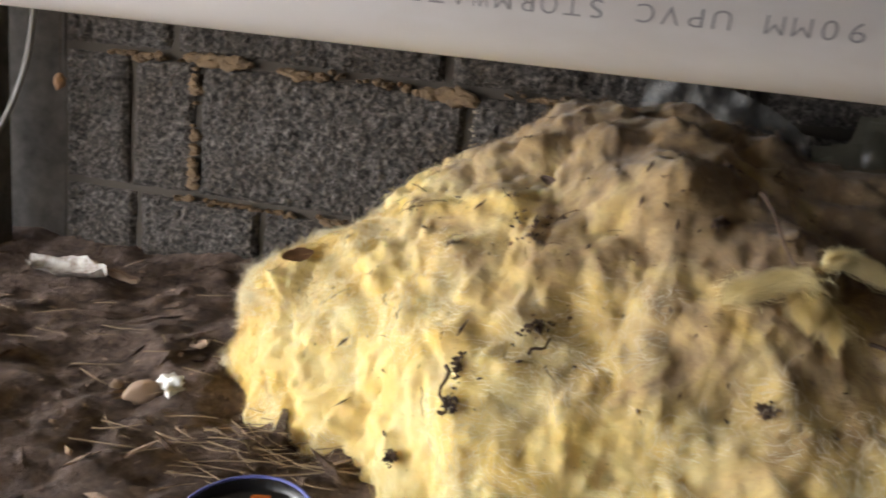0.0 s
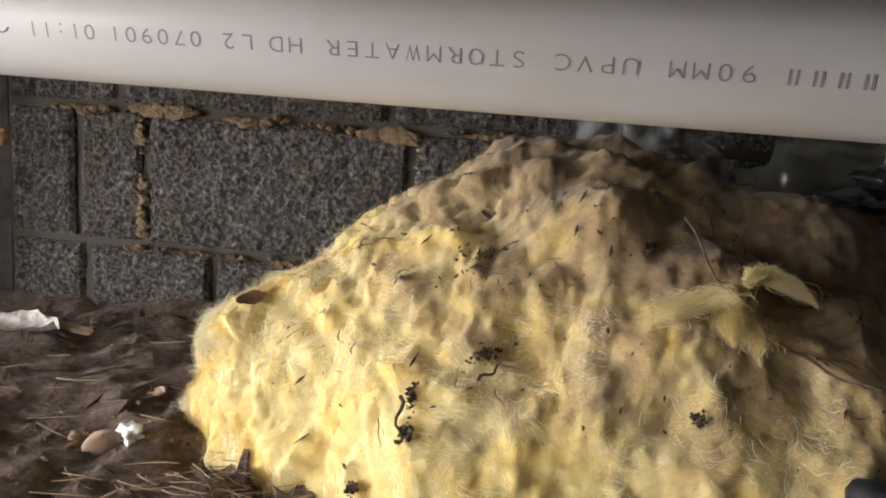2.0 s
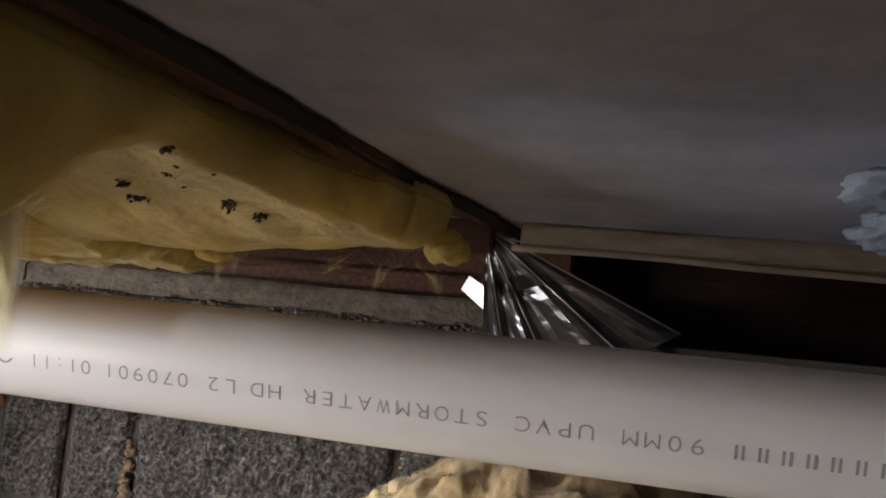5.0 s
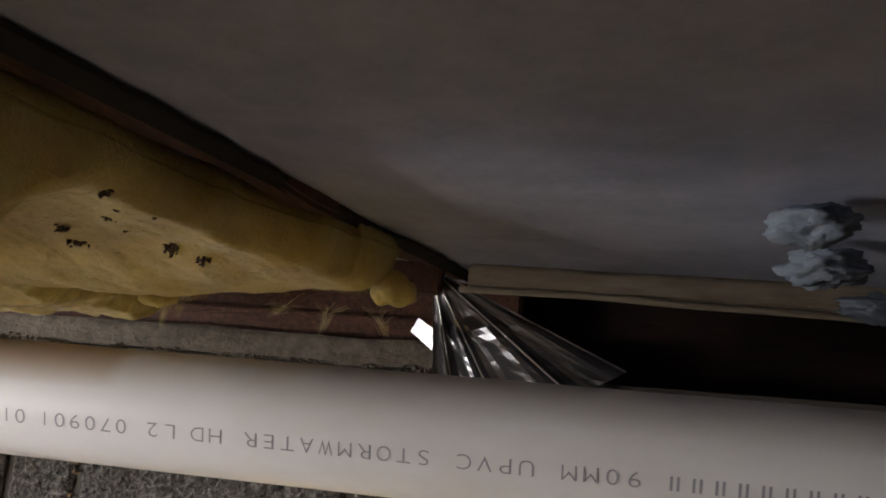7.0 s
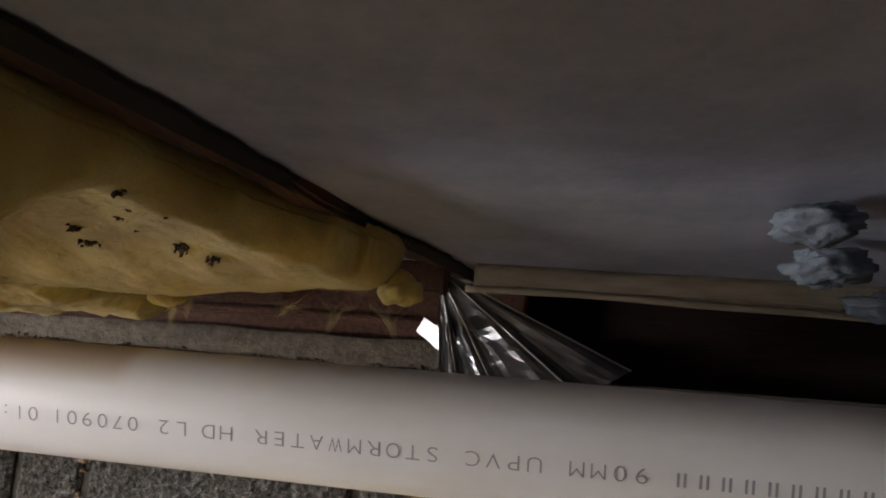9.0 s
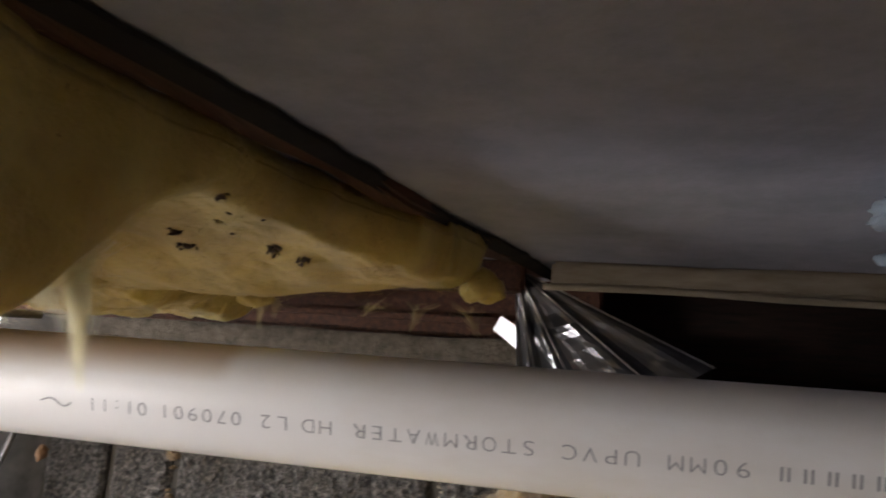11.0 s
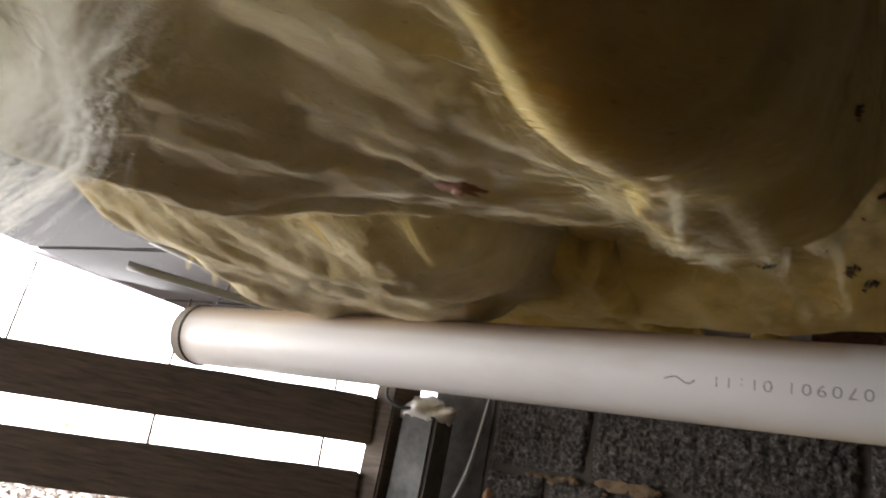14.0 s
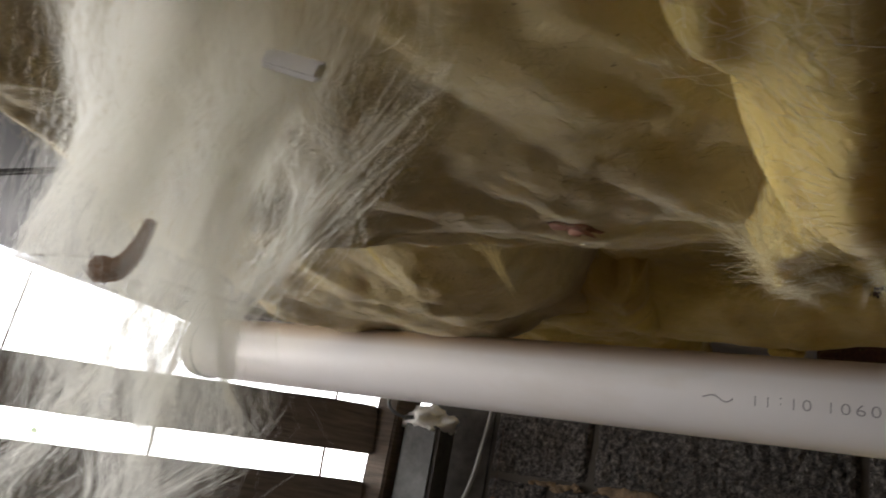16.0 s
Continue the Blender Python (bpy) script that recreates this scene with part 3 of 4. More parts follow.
def batt_mesh(left, right, y0, y1, under, top, edge, seed, material, rough=0.006, nx=110, ny=200, grain=(0.55, 0.83)):
    """A sagging cushion of wool: left(y), right(y), the underside under(x, y), rounded at its rims."""
    lower, upper = [], []
    for j in range(ny):
        y = y0 + (y1 - y0) * j / (ny - 1)
        for i in range(nx):
            u = i / (nx - 1)
            u = 0.5 - 0.5 * math.cos(math.pi * u)
            x = left(y) + (right(y) - left(y)) * u
            dist = min(x - left(y), right(y) - x, y - y0, y1 - y)
            e = max(0.0, min(1.0, dist / edge))
            k = math.sqrt(max(0.0, 1 - (1 - e) ** 2))
            along, across = x * grain[0] + y * grain[1], x * grain[1] - y * grain[0]
            z = under(x, y) + rough * (3.2 * noise.noise(Vector((along * 6, across * 11, seed))) + 1.5 * noise.noise(Vector((along * 13, across * 26, seed + 2))) - 0.8 * abs(noise.noise(Vector((along * 8, across * 38, seed + 5)))) + 0.5 * fbm((x, y, seed), 60, 2))
            mid = top - 0.02
            zz = mid - (mid - z) * k
            jx = 0.014 * fbm((x, y, seed + 4), 8, 3) * (1 - 0.4 * e)
            jy = 0.014 * fbm((x, y, seed + 8), 10, 3) * (1 - 0.4 * e) + 0.020 * fbm((x, y * 0.4, seed + 3), 42, 3) * (1 - e)
            lower.append((x + jx, y + jy, zz))
            upper.append((x + jx, y + jy, mid + 0.02 * k))
    verts = lower + upper
    n = nx * ny
    f = grid_faces(nx, ny)
    faces = [t[::-1] for t in f] + [tuple(n + q for q in t) for t in f]
    rim = [i for i in range(nx)] + [j * nx + nx - 1 for j in range(1, ny)] + [(ny - 1) * nx + i for i in range(nx - 2, -1, -1)] + [j * nx for j in range(ny - 2, 0, -1)]
    for a in range(len(rim)):
        b = (a + 1) % len(rim)
        faces.append((rim[a], rim[b], n + rim[b], n + rim[a]))
    return mesh_of("insulation_batt", verts, faces, material)


RIDGE = [(-1.75, 0.30), (-1.2, 0.283), (-1.128, 0.286), (-1.10, 0.290), (-1.07, 0.305), (-1.02, 0.324), (-0.957, 0.342), (-0.90, 0.354), (-0.86, 0.362), (-0.79, 0.391), (-0.70, 0.434), (-0.6, 0.466), (-0.45, 0.468), (-0.36, 0.445)]


def under_a(x, y):
    r = lerp_table(y, RIDGE)
    xr = 0.3 + 0.014 * max(0.0, min(1.0, (-0.97 - y) / 0.06)) - 0.010 * max(0.0, min(1.0, (-1.14 - y) / 0.05))
    k = min(1.3, abs(x - xr) / (0.17 if x > xr else 0.05))
    near = r + (0.52 - r) * k ** (2.2 if x > xr else 1.6)
    # the sagging end is creased into lobes
    lobes = max(0.0, min(1.0, (-1.04 - y) / 0.08))
    near += lobes * (0.020 * math.exp(-((y + 1.150 + 0.3 * (x - 0.28)) / 0.022) ** 2) * max(0.0, min(1.0, (0.325 - x) / 0.03)) + 0.012 * math.exp(-((x - 0.312 - 0.06 * (y + 1.1)) / 0.012) ** 2))
    e = max(0.0, min(1.0, (y + 0.58) / 0.19))
    c = max(0.0, min(1.0, (x - 0.3) / 0.13))
    far = 0.487 - (0.031 - 0.016 * c) * e * e * (3 - 2 * e) + 0.008 * c * (1 - e)
    s = max(0.0, min(1.0, (y + 0.80) / 0.14))
    s = s * s * (3 - 2 * s)
    return near + (far - near) * s


def joist_x(y):
    return 0.414 + (y + 0.73) * 0.2


BATT_A = thing("insulation_batt", batt_mesh(lambda y: 0.222 + 0.02 * max(0.0, min(1.0, (-0.95 - y) / 0.1)) - 0.03 * max(0.0, min(1.0, (-1.14 - y) / 0.05)) if y < -0.75 else 0.222 - 0.147 * min(1, (y + 0.75) / 0.2), lambda y: max(joist_x(y), 0.412) - 0.012 + 0.16 * max(0.0, y + 0.52) - 0.014 * min(1.0, max(0.0, (-0.45 - y) / 0.25)), -1.75, -0.345, under_a, 0.535, 0.026, 1, M_BATT, 0.0024, 130, 260, (0.2, 0.98)), "sagging yellow fibreglass batt between floor joists, torn along its edge", "insulation", "ceiling batts")
B3L = [(-1.7, -0.05), (-1.1, -0.02), (-1.003, 0.012), (-0.92, 0.06), (-0.88, 0.10), (-0.825, 0.133), (-0.73, 0.20)]
BATT_B3 = thing("insulation_batt", batt_mesh(lambda y: lerp_table(y, B3L), lambda y: 0.37, -1.7, -0.70, lambda x, y: 0.343 + 0.02 * (x - 0.15) / 0.2 + 0.40 * max(0.0, y + 0.985) - 0.04 * max(0.0, -1.05 - y), 0.535, 0.05, 5, M_PALE, 0.0050), "drooping pale yellow fibreglass batt with matted folds", "insulation", "ceiling batts")
B2L = [(-1.7, -0.16), (-1.0, -0.13), (-0.93, -0.10), (-0.87, -0.05), (-0.82, -0.02), (-0.76, 0.03), (-0.68, 0.07)]
BATT_B2 = thing("insulation_batt", batt_mesh(lambda y: lerp_table(y, B2L), lambda y: 0.26, -1.7, -0.69, lambda x, y: 0.412 + 0.01 * x + 0.25 * max(0.0, y + 0.84), 0.535, 0.04, 9, M_PALE, 0.0060), "drooping pale yellow fibreglass batt with ragged lower edge", "insulation", "ceiling batts")
B1L = [(-1.7, -0.36), (-0.8, -0.325), (-0.74, -0.28), (-0.63, -0.305), (-0.55, -0.30), (-0.50, -0.24), (-0.45, -0.2)]
BATT_B1 = thing("insulation_batt", batt_mesh(lambda y: lerp_table(y, B1L), lambda y: 0.10, -1.7, -0.465, lambda x, y: 0.404 - 0.012 * max(0.0, min(1.0, (-0.56 - y) / 0.05)) + 0.22 * max(0.0, -0.72 - y) + 0.035 * max(0.0, min(1.0, (x + 0.02) / 0.10)), 0.535, 0.055, 13, M_PALE, 0.0045), "yellow-brown fibreglass batt resting on the white pipe", "insulation", "ceiling batts")
BATT_C = thing("insulation_batt", batt_mesh(lambda y: -0.22, lambda y: 0.15, -0.57, -0.06, lambda x, y: 0.447, 0.535, 0.04, 17, M_BATT, 0.006), "shadowed fibreglass batt behind the pipe", "insulation", "ceiling batts")

# ---- trellis and posts at the open side ----
TR0, TRD = Vector((-0.40, -0.115, 0)), Vector((-1, -1.0, -0.10)).normalized()


def trellis():
    ang = math.degrees(math.atan2(TRD.y, TRD.x)) - 180
    tilt = -4.0
    for z0, z1 in ((0.278, 0.362), (0.146, 0.231), (0.018, 0.108), (-0.12, -0.01)):
        me = mesh_of("trellis_slat", *box_data((1.3, 0.020, z1 - z0), 0.003, 0.003, 14, int(z0 * 100)), M_PLANK, False)
        ob = thing("trellis_slat", me, "dark weathered horizontal timber slat against daylight", "slat", "trellis slats")
        ob.matrix_world = Matrix.Translation(TR0 + Vector((0, 0, (z0 + z1) / 2))) @ pose(0, 0, 0, 0, 0, ang) @ pose(0, 0, 0, 0, tilt, 0) @ pose(-0.65, 0, 0)


trellis()
POST = thing("timber_post", box("timber_post", (-0.405, -0.115, -0.1), (-0.36, -0.03, 0.40), M_PLANK, 0.004, 0.002, 8), "brown timber post at the end of the slats", "post")
SPOST = thing("steel_post", box("steel_post", (-0.352, -0.10, -0.1), (-0.282, -0.03, 0.35), M_POST, 0.006, 0.0, 0), "grey painted square post with flaking white top", "post")
top = lump_mesh("flaking_top", (0.047, 0.044, 0.024), 3, M_FLAKE, 0.5, 30, 16)
for v in top.vertices:
    v.co += noise.noise_vector(v.co * 70) * 0.008
child("flaking_top", top, SPOST, "flaking white render").location = (-0.317, -0.065, 0.352)
# dark box put where the gap beside the block wall is in shade
GAP_FILL = thing("wall_gap_fill", box("wall_gap_fill", (-0.36, 0.02, -0.1), (-0.228, 0.16, 0.44), M_WALLP, 0.004, 0.004, 6), "dark box standing for the shade beside the block wall", "wall", kind="structure")
thing("grey_cable", tube_mesh("grey_cable", smooth_path([(-0.205, -0.06, 0.40), (-0.208, -0.07, 0.34), (-0.225, -0.075, 0.24), (-0.275, -0.08, 0.14), (-0.36, -0.09, 0.045), (-0.46, -0.14, -0.02)]), 0.004, M_CABLE), "thin grey cable hanging beside a post", "cable")

# plain unseen walls, added to close the place
thing("wall_south", box("wall_south", (-0.9, -2.8, -0.2), (2.5, -2.7, 0.6), M_WALLP, 0), "plain unseen wall added to close the place", "wall", kind="structure")
thing("wall_east", box("wall_east", (2.4, -2.8, -0.2), (2.5, 0.2, 0.6), M_WALLP, 0), "plain unseen wall added to close the place", "wall", kind="structure")

# ---- foil ----
def foil():
    tip = Vector((0.513, -0.143, 0.526))
    low = [Vector((0.520, -0.105, 0.36)), Vector((0.551, -0.122, 0.362)), Vector((0.604, -0.135, 0.362)), Vector((0.690, -0.166, 0.385)), Vector((0.749, -0.150, 0.419))]
    edge = []
    for a, b in zip(low, low[1:]):
        edge += [a.lerp(b, k / 8) for k in range(8)]
    edge.append(low[-1])
    nu, nv = len(edge), 22
    verts = []
    for j in range(nv):
        t = j / (nv - 1)
        for i, e in enumerate(edge):
            p = tip.lerp(e, 0.03 + 0.97 * t)
            # pressed folds run down from the pinched tip, with a dent across them
            p.y += 0.010 * t * math.sin(i / 8 * math.pi * 2) + 0.007 * math.exp(-((t - 0.34 - 0.004 * i) / 0.05) ** 2) * (1 if 9 < i < 27 else 0.2)
            p.y += 0.0025 * noise.noise(Vector((i * 0.5, j * 0.5, 2)))
            verts.append(p)
    n = len(verts)
    verts += [v + Vector((0, 0.0008, 0)) for v in verts]
    f = grid_faces(nu, nv)
    faces = f + [tuple(n + q for q in t)[::-1] for t in f]
    ob = thing("foil_flap", mesh_of("foil_flap", verts, faces, M_FOIL, False), "crumpled silver foil flap hanging behind the pipe", "foil")
    # thin lighter tubes on the folds paint their highlights
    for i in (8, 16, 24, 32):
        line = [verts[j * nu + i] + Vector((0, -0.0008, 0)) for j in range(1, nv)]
        child("fold_glint", tube_mesh("fold_glint", line, 0.0013, M_FOIL_GLINT, 5), ob, "painted highlight along a fold of the foil")
    flap = [Vector((0.492, -0.095, 0.470)), Vector((0.482, -0.088, 0.452)), Vector((0.520, -0.105, 0.425)), Vector((0.522, -0.11, 0.452))]
    v2 = flap + [p + Vector((0, 0.001, 0)) for p in flap]
    child("folded_corner", mesh_of("folded_corner", v2, [(0, 1, 2, 3), (7, 6, 5, 4)], M_FOIL, False), ob)


foil()


# ---- fibres, wisps and dirt on the wool ----
RNG = random.Random(4)


def stuff(name, me, parent, label):
    ob = child(name, me, parent, label)
    ob["kind"] = "stuff"
    return ob


def wisp(parent, root, tip, spread, count, material, curl=0.10, width=0.00008, name="wisp"):
    """A hanging lock of fibres, wide at its root and drawn to a point."""
    root, tip, strands = Vector(root), Vector(tip), []
    L = (tip - root).length
    for _ in range(count):
        a = root + Vector((RNG.gauss(0, 1), RNG.gauss(0, 1), RNG.gauss(0, 0.4))) * spread
        end = root.lerp(tip, RNG.uniform(0.45, 1.05)) + Vector((RNG.gauss(0, 1), RNG.gauss(0, 1), 0)) * spread * 0.22
        bow = Vector((RNG.gauss(0, 1), RNG.gauss(0, 1), RNG.gauss(0, 0.5))) * L * curl * 0.3
        pts = []
        for k in range(7):
            t = k / 6
            pull = t ** 0.6
            p = a.lerp(end, t)
            p = p.lerp(root.lerp(tip, t), 0.5 * math.sin(math.pi * pull)) + bow * math.sin(math.pi * t)
            pts.append(p + noise.noise_vector(p * 60) * 0.0025)
        strands.append(pts)
    return stuff(name, ribbons(name, strands, width, material), parent, "thin hanging lock of glass fibre")


UNDER = lambda p, n: n.z < 0.5 and p.y > -1.45
HEAP = lambda p, n: p.z > -0.02 and n.z > -0.5 and p.x < 1.1
for ob, count, length, width, keep in ((BATT_A, 34000, 0.014, 0.00009, UNDER), (BATT_B3, 24000, 0.016, 0.0001, UNDER), (BATT_B2, 24000, 0.018, 0.00012, UNDER), (BATT_B1, 24000, 0.020, 0.00014, UNDER), (PILE, 70000, 0.014, 0.00016, HEAP)):
    mt = ob.data.materials[0]
    stuff("matted_fibre", ribbons("matted_fibre", matted(ob.data, count, length, RNG, keep), width, mt), ob, "combed drifts of glass fibre")
    stuff("fuzz", ribbons("fuzz", fuzz(ob.data, count // 14, length * 0.5, RNG, keep), width * 0.7, mt), ob, "fine standing glass fibres")

# torn fibre; its pale colour also paints daylight on the batt's left flank
stuff("pale_lit_fluff", ribbons("pale_lit_fluff", matted(BATT_A.data, 30000, 0.014, RNG, lambda p, n: -1.45 < p.y < -0.82 and n.z < 0.6 and (n.x < -0.25 or p.x < 0.315) and noise.noise(p * 11) > -0.25, 22, 0.07), 0.00008, M_LOCK), BATT_A, "pale torn fibre along the hanging edge, also painting its daylit side lighter")
stuff("cream_fluff", ribbons("cream_fluff", matted(PILE.data, 26000, 0.019, RNG, lambda p, n: p.z > -0.02 and n.z > -0.4 and p.x < 0.86 and p.y < -0.25 and p.z < 0.17 and noise.noise(p * 14) > 0.0 + 0.5 * max(0, p.x - 0.6), 30, 0.38), 0.00024, M_LOCK), PILE, "pale cream drifts of loose fibre")
wisp(BATT_A, (0.350, -0.742, 0.452), (0.3655, -0.742, 0.372), 0.0085, 620, M_LOCK, 0.12, 0.0001)
wisp(BATT_A, (0.333, -0.748, 0.430), (0.350, -0.75, 0.405), 0.016, 420, M_LOCK, 0.12)
wisp(BATT_A, (0.324, -0.990, 0.358), (0.366, -0.992, 0.287), 0.006, 330, M_LOCK, 0.12, 0.0001)
wisp(BATT_A, (0.325, -1.062, 0.330), (0.337, -1.068, 0.287), 0.004, 160, M_LOCK, 0.12, 0.0001)
wisp(BATT_A, (0.340, -0.842, 0.392), (0.336, -0.82, 0.366), 0.006, 200, M_LOCK, 0.12)
for x, z in ((0.279, 0.422), (0.292, 0.432), (0.40, 0.440), (0.445, 0.428), (0.495, 0.424)):
    wisp(BATT_A, (x, -0.355, 0.455), (x + RNG.uniform(-0.01, 0.01), -0.36, z), 0.009, 90, M_FIBRE)
for k in range(19):
    y = -1.02 + 0.018 * k + RNG.uniform(-0.006, 0.006)
    z = lerp_table(y, RIDGE)
    wisp(BATT_A, (0.302 + RNG.uniform(-0.01, 0.01), y, z + 0.010), (0.308 + RNG.uniform(-0.015, 0.02), y + RNG.uniform(-0.02, 0.02), z - RNG.uniform(0.0, 0.008)), 0.013, 150, M_LOCK, 0.14)
wisp(BATT_B2, (-0.012, -0.84, 0.395), (0.008, -0.812, 0.376), 0.006, 120, M_FIBRE)
wisp(BATT_B3, (0.14, -0.93, 0.36), (0.148, -0.90, 0.338), 0.006, 70, M_FIBRE)
for y, x in ((-0.6, -0.26), (-0.66, -0.29), (-0.72, -0.27), (-0.56, -0.22)):
    wisp(BATT_B1, (x, y, 0.42), (x - 0.008, y + 0.01, 0.392), 0.010, 110, M_FIBRE)


def on_surface(ob, p):
    hit, place, normal, _ = ob.closest_point_on_mesh(Vector(p))
    return place, normal


def ragged(name, r, seed, material, count=34):
    """A crumbly clod: many angular crumbs packed in a blot of radii r."""
    rng, verts, faces = random.Random(seed * 7 + 1), [], []
    for _ in range(count):
        c = Vector((rng.gauss(0, 0.45) * r[0], rng.gauss(0, 0.45) * r[1], abs(rng.gauss(0, 0.4)) * r[2]))
        s = min(0.0030, (r[0] * r[1]) ** 0.5 * 0.45) * rng.uniform(0.3, 1.0)
        m = Matrix.Translation(c) @ Euler((rng.uniform(0, 6), rng.uniform(0, 6), rng.uniform(0, 6))).to_matrix().to_4x4()
        base = len(verts)
        for q in ((-1, 0, 0), (0.1, -1, 0.2), (1, 0.15, 0), (0, 1, -0.1), (0, 0, 1), (0.1, 0, -1)):
            verts.append(m @ Vector((q[0] * s * rng.uniform(0.8, 1.9), q[1] * s * rng.uniform(0.4, 1.0), q[2] * s * 0.6)))
        for a, b2, c2 in ((0, 1, 4), (1, 2, 4), (2, 3, 4), (3, 0, 4), (1, 0, 5), (2, 1, 5), (3, 2, 5), (0, 3, 5)):
            faces.append((base + a, base + b2, base + c2))
    return mesh_of(name, verts, faces, material, False)


def spot(ob, p, size, seed):
    place, n = on_surface(ob, p)
    c = child("dirt_spot", ragged("dirt_spot", (size * 1.1, size * 0.95, size * 0.6), seed, M_TWIG, 22), ob, "dark dirt spot")
    c.matrix_world = Matrix.Translation(place) @ n.to_track_quat("Z", "X").to_matrix().to_4x4() @ pose(0, 0, 0, 0, 0, seed * 47)


for k, (p, s) in enumerate((((0.360, -0.512, 0.48), 0.0095), ((0.377, -0.491, 0.465), 0.006), ((0.3, -0.569, 0.46), 0.0055), ((0.374, -0.926, 0.41), 0.0035), ((0.37, -0.48, 0.46), 0.003),
                            ((0.35, -0.60, 0.46), 0.003), ((0.29, -0.53, 0.47), 0.007), ((0.387, -0.656, 0.483), 0.0045), ((0.37, -0.62, 0.47), 0.002), ((0.39, -0.60, 0.47), 0.002), ((0.34, -0.55, 0.46), 0.002), ((0.345, -0.7, 0.44), 0.003))):
    spot(BATT_A, p, s, k)


for k, (x, z, r) in enumerate(((0.272, 0.457, 0.012), (0.507, 0.476, 0.014))):
    rag = child("torn_tuft", lump_mesh("torn_tuft", (r * 1.5, r * 0.7, r), 40 + k, M_BATT, 0.4, 26, 16), BATT_A, "torn hanging rag of wool")
    rag.location = (x, -0.356, z)


def leaf_mesh(name, length, width, material, seed, curl=0.5):
    """A curled dry leaf with a little thickness, along x."""
    nu, nv, verts = 11, 6, []
    for i in range(nu):
        t = i / (nu - 1)
        w = width * math.sin(math.pi * (0.06 + 0.9 * t)) ** 0.8
        for j in range(nv):
            v = j / (nv - 1) - 0.5
            edge = 1 + 0.35 * noise.noise(Vector((t * 9, v * 3, seed)))
            z = curl * (abs(v) ** 1.5 * width * 1.6 + length * 0.35 * (t - 0.5) ** 2) + 0.12 * width * noise.noise(Vector((t * 5, v * 5, seed + 3)))
            verts.append(Vector(((t - 0.5) * length, v * w * edge, z)))
    n = len(verts)
    verts += [v + Vector((0, 0, 0.0006)) for v in verts]
    f = grid_faces(nv, nu)
    return mesh_of(name, verts, f + [tuple(n + q for q in t)[::-1] for t in f], material)


# ---- white tuft hanging near the hatch ----
def tuft():
    rng, strands = random.Random(5), []
    for lock in range(46):
        x0 = rng.uniform(0.136, 0.222)
        root = Vector((x0, -1.205 + rng.gauss(0, 0.014), rng.uniform(0.345, 0.40)))
        low = rng.choice((0.175, 0.195, 0.215, 0.235, 0.25, 0.265))
        tip = Vector((0.198 + 0.55 * (x0 - 0.19) + rng.gauss(0, 0.012), -1.208 + rng.gauss(0, 0.012), low))
        bow, turn = rng.gauss(0, 0.012), rng.uniform(0, 6.3)
        path = []
        for k in range(13):
            t = k / 12
            p = root.lerp(tip, t) + Vector((math.cos(turn), math.sin(turn), 0)) * bow * math.sin(math.pi * t)
            path.append(p + noise.noise_vector(p * 20 + Vector((lock * 0.37, 0, 0))) * 0.022 * (0.25 + t))
        for _ in range(300):
            a = int(9 * rng.random() ** 1.3)
            n = rng.randrange(4, 7)
            wide = 0.0095 if rng.random() < 0.2 else 0.0034
            o = Vector((rng.gauss(0, 1), rng.gauss(0, 1), rng.gauss(0, 0.6))) * wide
            pts = []
            for q in range(n):
                i = min(12, a + q)
                p = path[i] + o * (1.15 - 0.055 * i)
                pts.append(p + noise.noise_vector(p * 38 + o * 60) * 0.006 + noise.noise_vector(p * 110 + o * 90) * 0.0035 + Vector((0, 0, -0.006)) * max(0, a + q - 12))
            strands.append(pts)
    return thing("fibre_tuft", ribbons("fibre_tuft", strands, 0.000055, M_WISP), "torn white tuft of glass fibre hanging from a batt", "insulation", kind="stuff")


tuft()
stick = thing("bark_piece", tube_mesh("bark_piece", smooth_path([(0.185, -1.214, 0.244), (0.190, -1.214, 0.244), (0.194, -1.214, 0.248), (0.196, -1.214, 0.255)]), 0.0028, M_LEAF, 8, lambda t: 1.1 - 0.7 * t), "curled brown bark piece caught in white fibre", "bark")


# solid white sliver in place of daylight glinting through the tuft
flake = thing("white_glint", box("white_glint", (-0.009, -0.001, -0.002), (0.009, 0.001, 0.002), M_PAPER, 0.0008, 0.0015, 5, 3), "small white sliver standing for daylight glinting through hanging fibre", "scrap")
flake.matrix_world = pose(0.2330, -1.226, 0.281, 0, 22, -8)


# ---- leaves, twigs and scraps ----
def lay(ob, host, p, yaw, sink=0.0, roll=0.0):
    place, n = on_surface(host, p)
    ob.matrix_world = Matrix.Translation(place + n * sink) @ n.to_track_quat("Z", "Y").to_matrix().to_4x4() @ pose(0, 0, 0, roll, 0, yaw)
    return ob


lay(thing("dry_leaf", lump_mesh("dry_leaf", (0.011, 0.009, 0.003), 12, mat("pinkish_leaf", (0.30, 0.14, 0.09), 0.8), 1.0, 18, 11), "dry reddish-brown leaf stuck under a batt", "leaf"), BATT_B3, (0.205, -0.975, 0.345), 60, 0.002)


def twig_on(host, p, length, yaw, radius, label, bend=0.1, lift=0.005, material=None):
    pts = [(length * (k / 6 - 0.5), bend * length * math.sin(k * 1.3), radius * 0.5 * math.sin(k)) for k in range(7)]
    ob = thing("twig", tube_mesh("twig", pts, radius, material or M_TWIG, 6, lambda t: 1.0 - 0.5 * t), label, "twig", "debris on the heap")
    return lay(ob, host, p, yaw, lift)


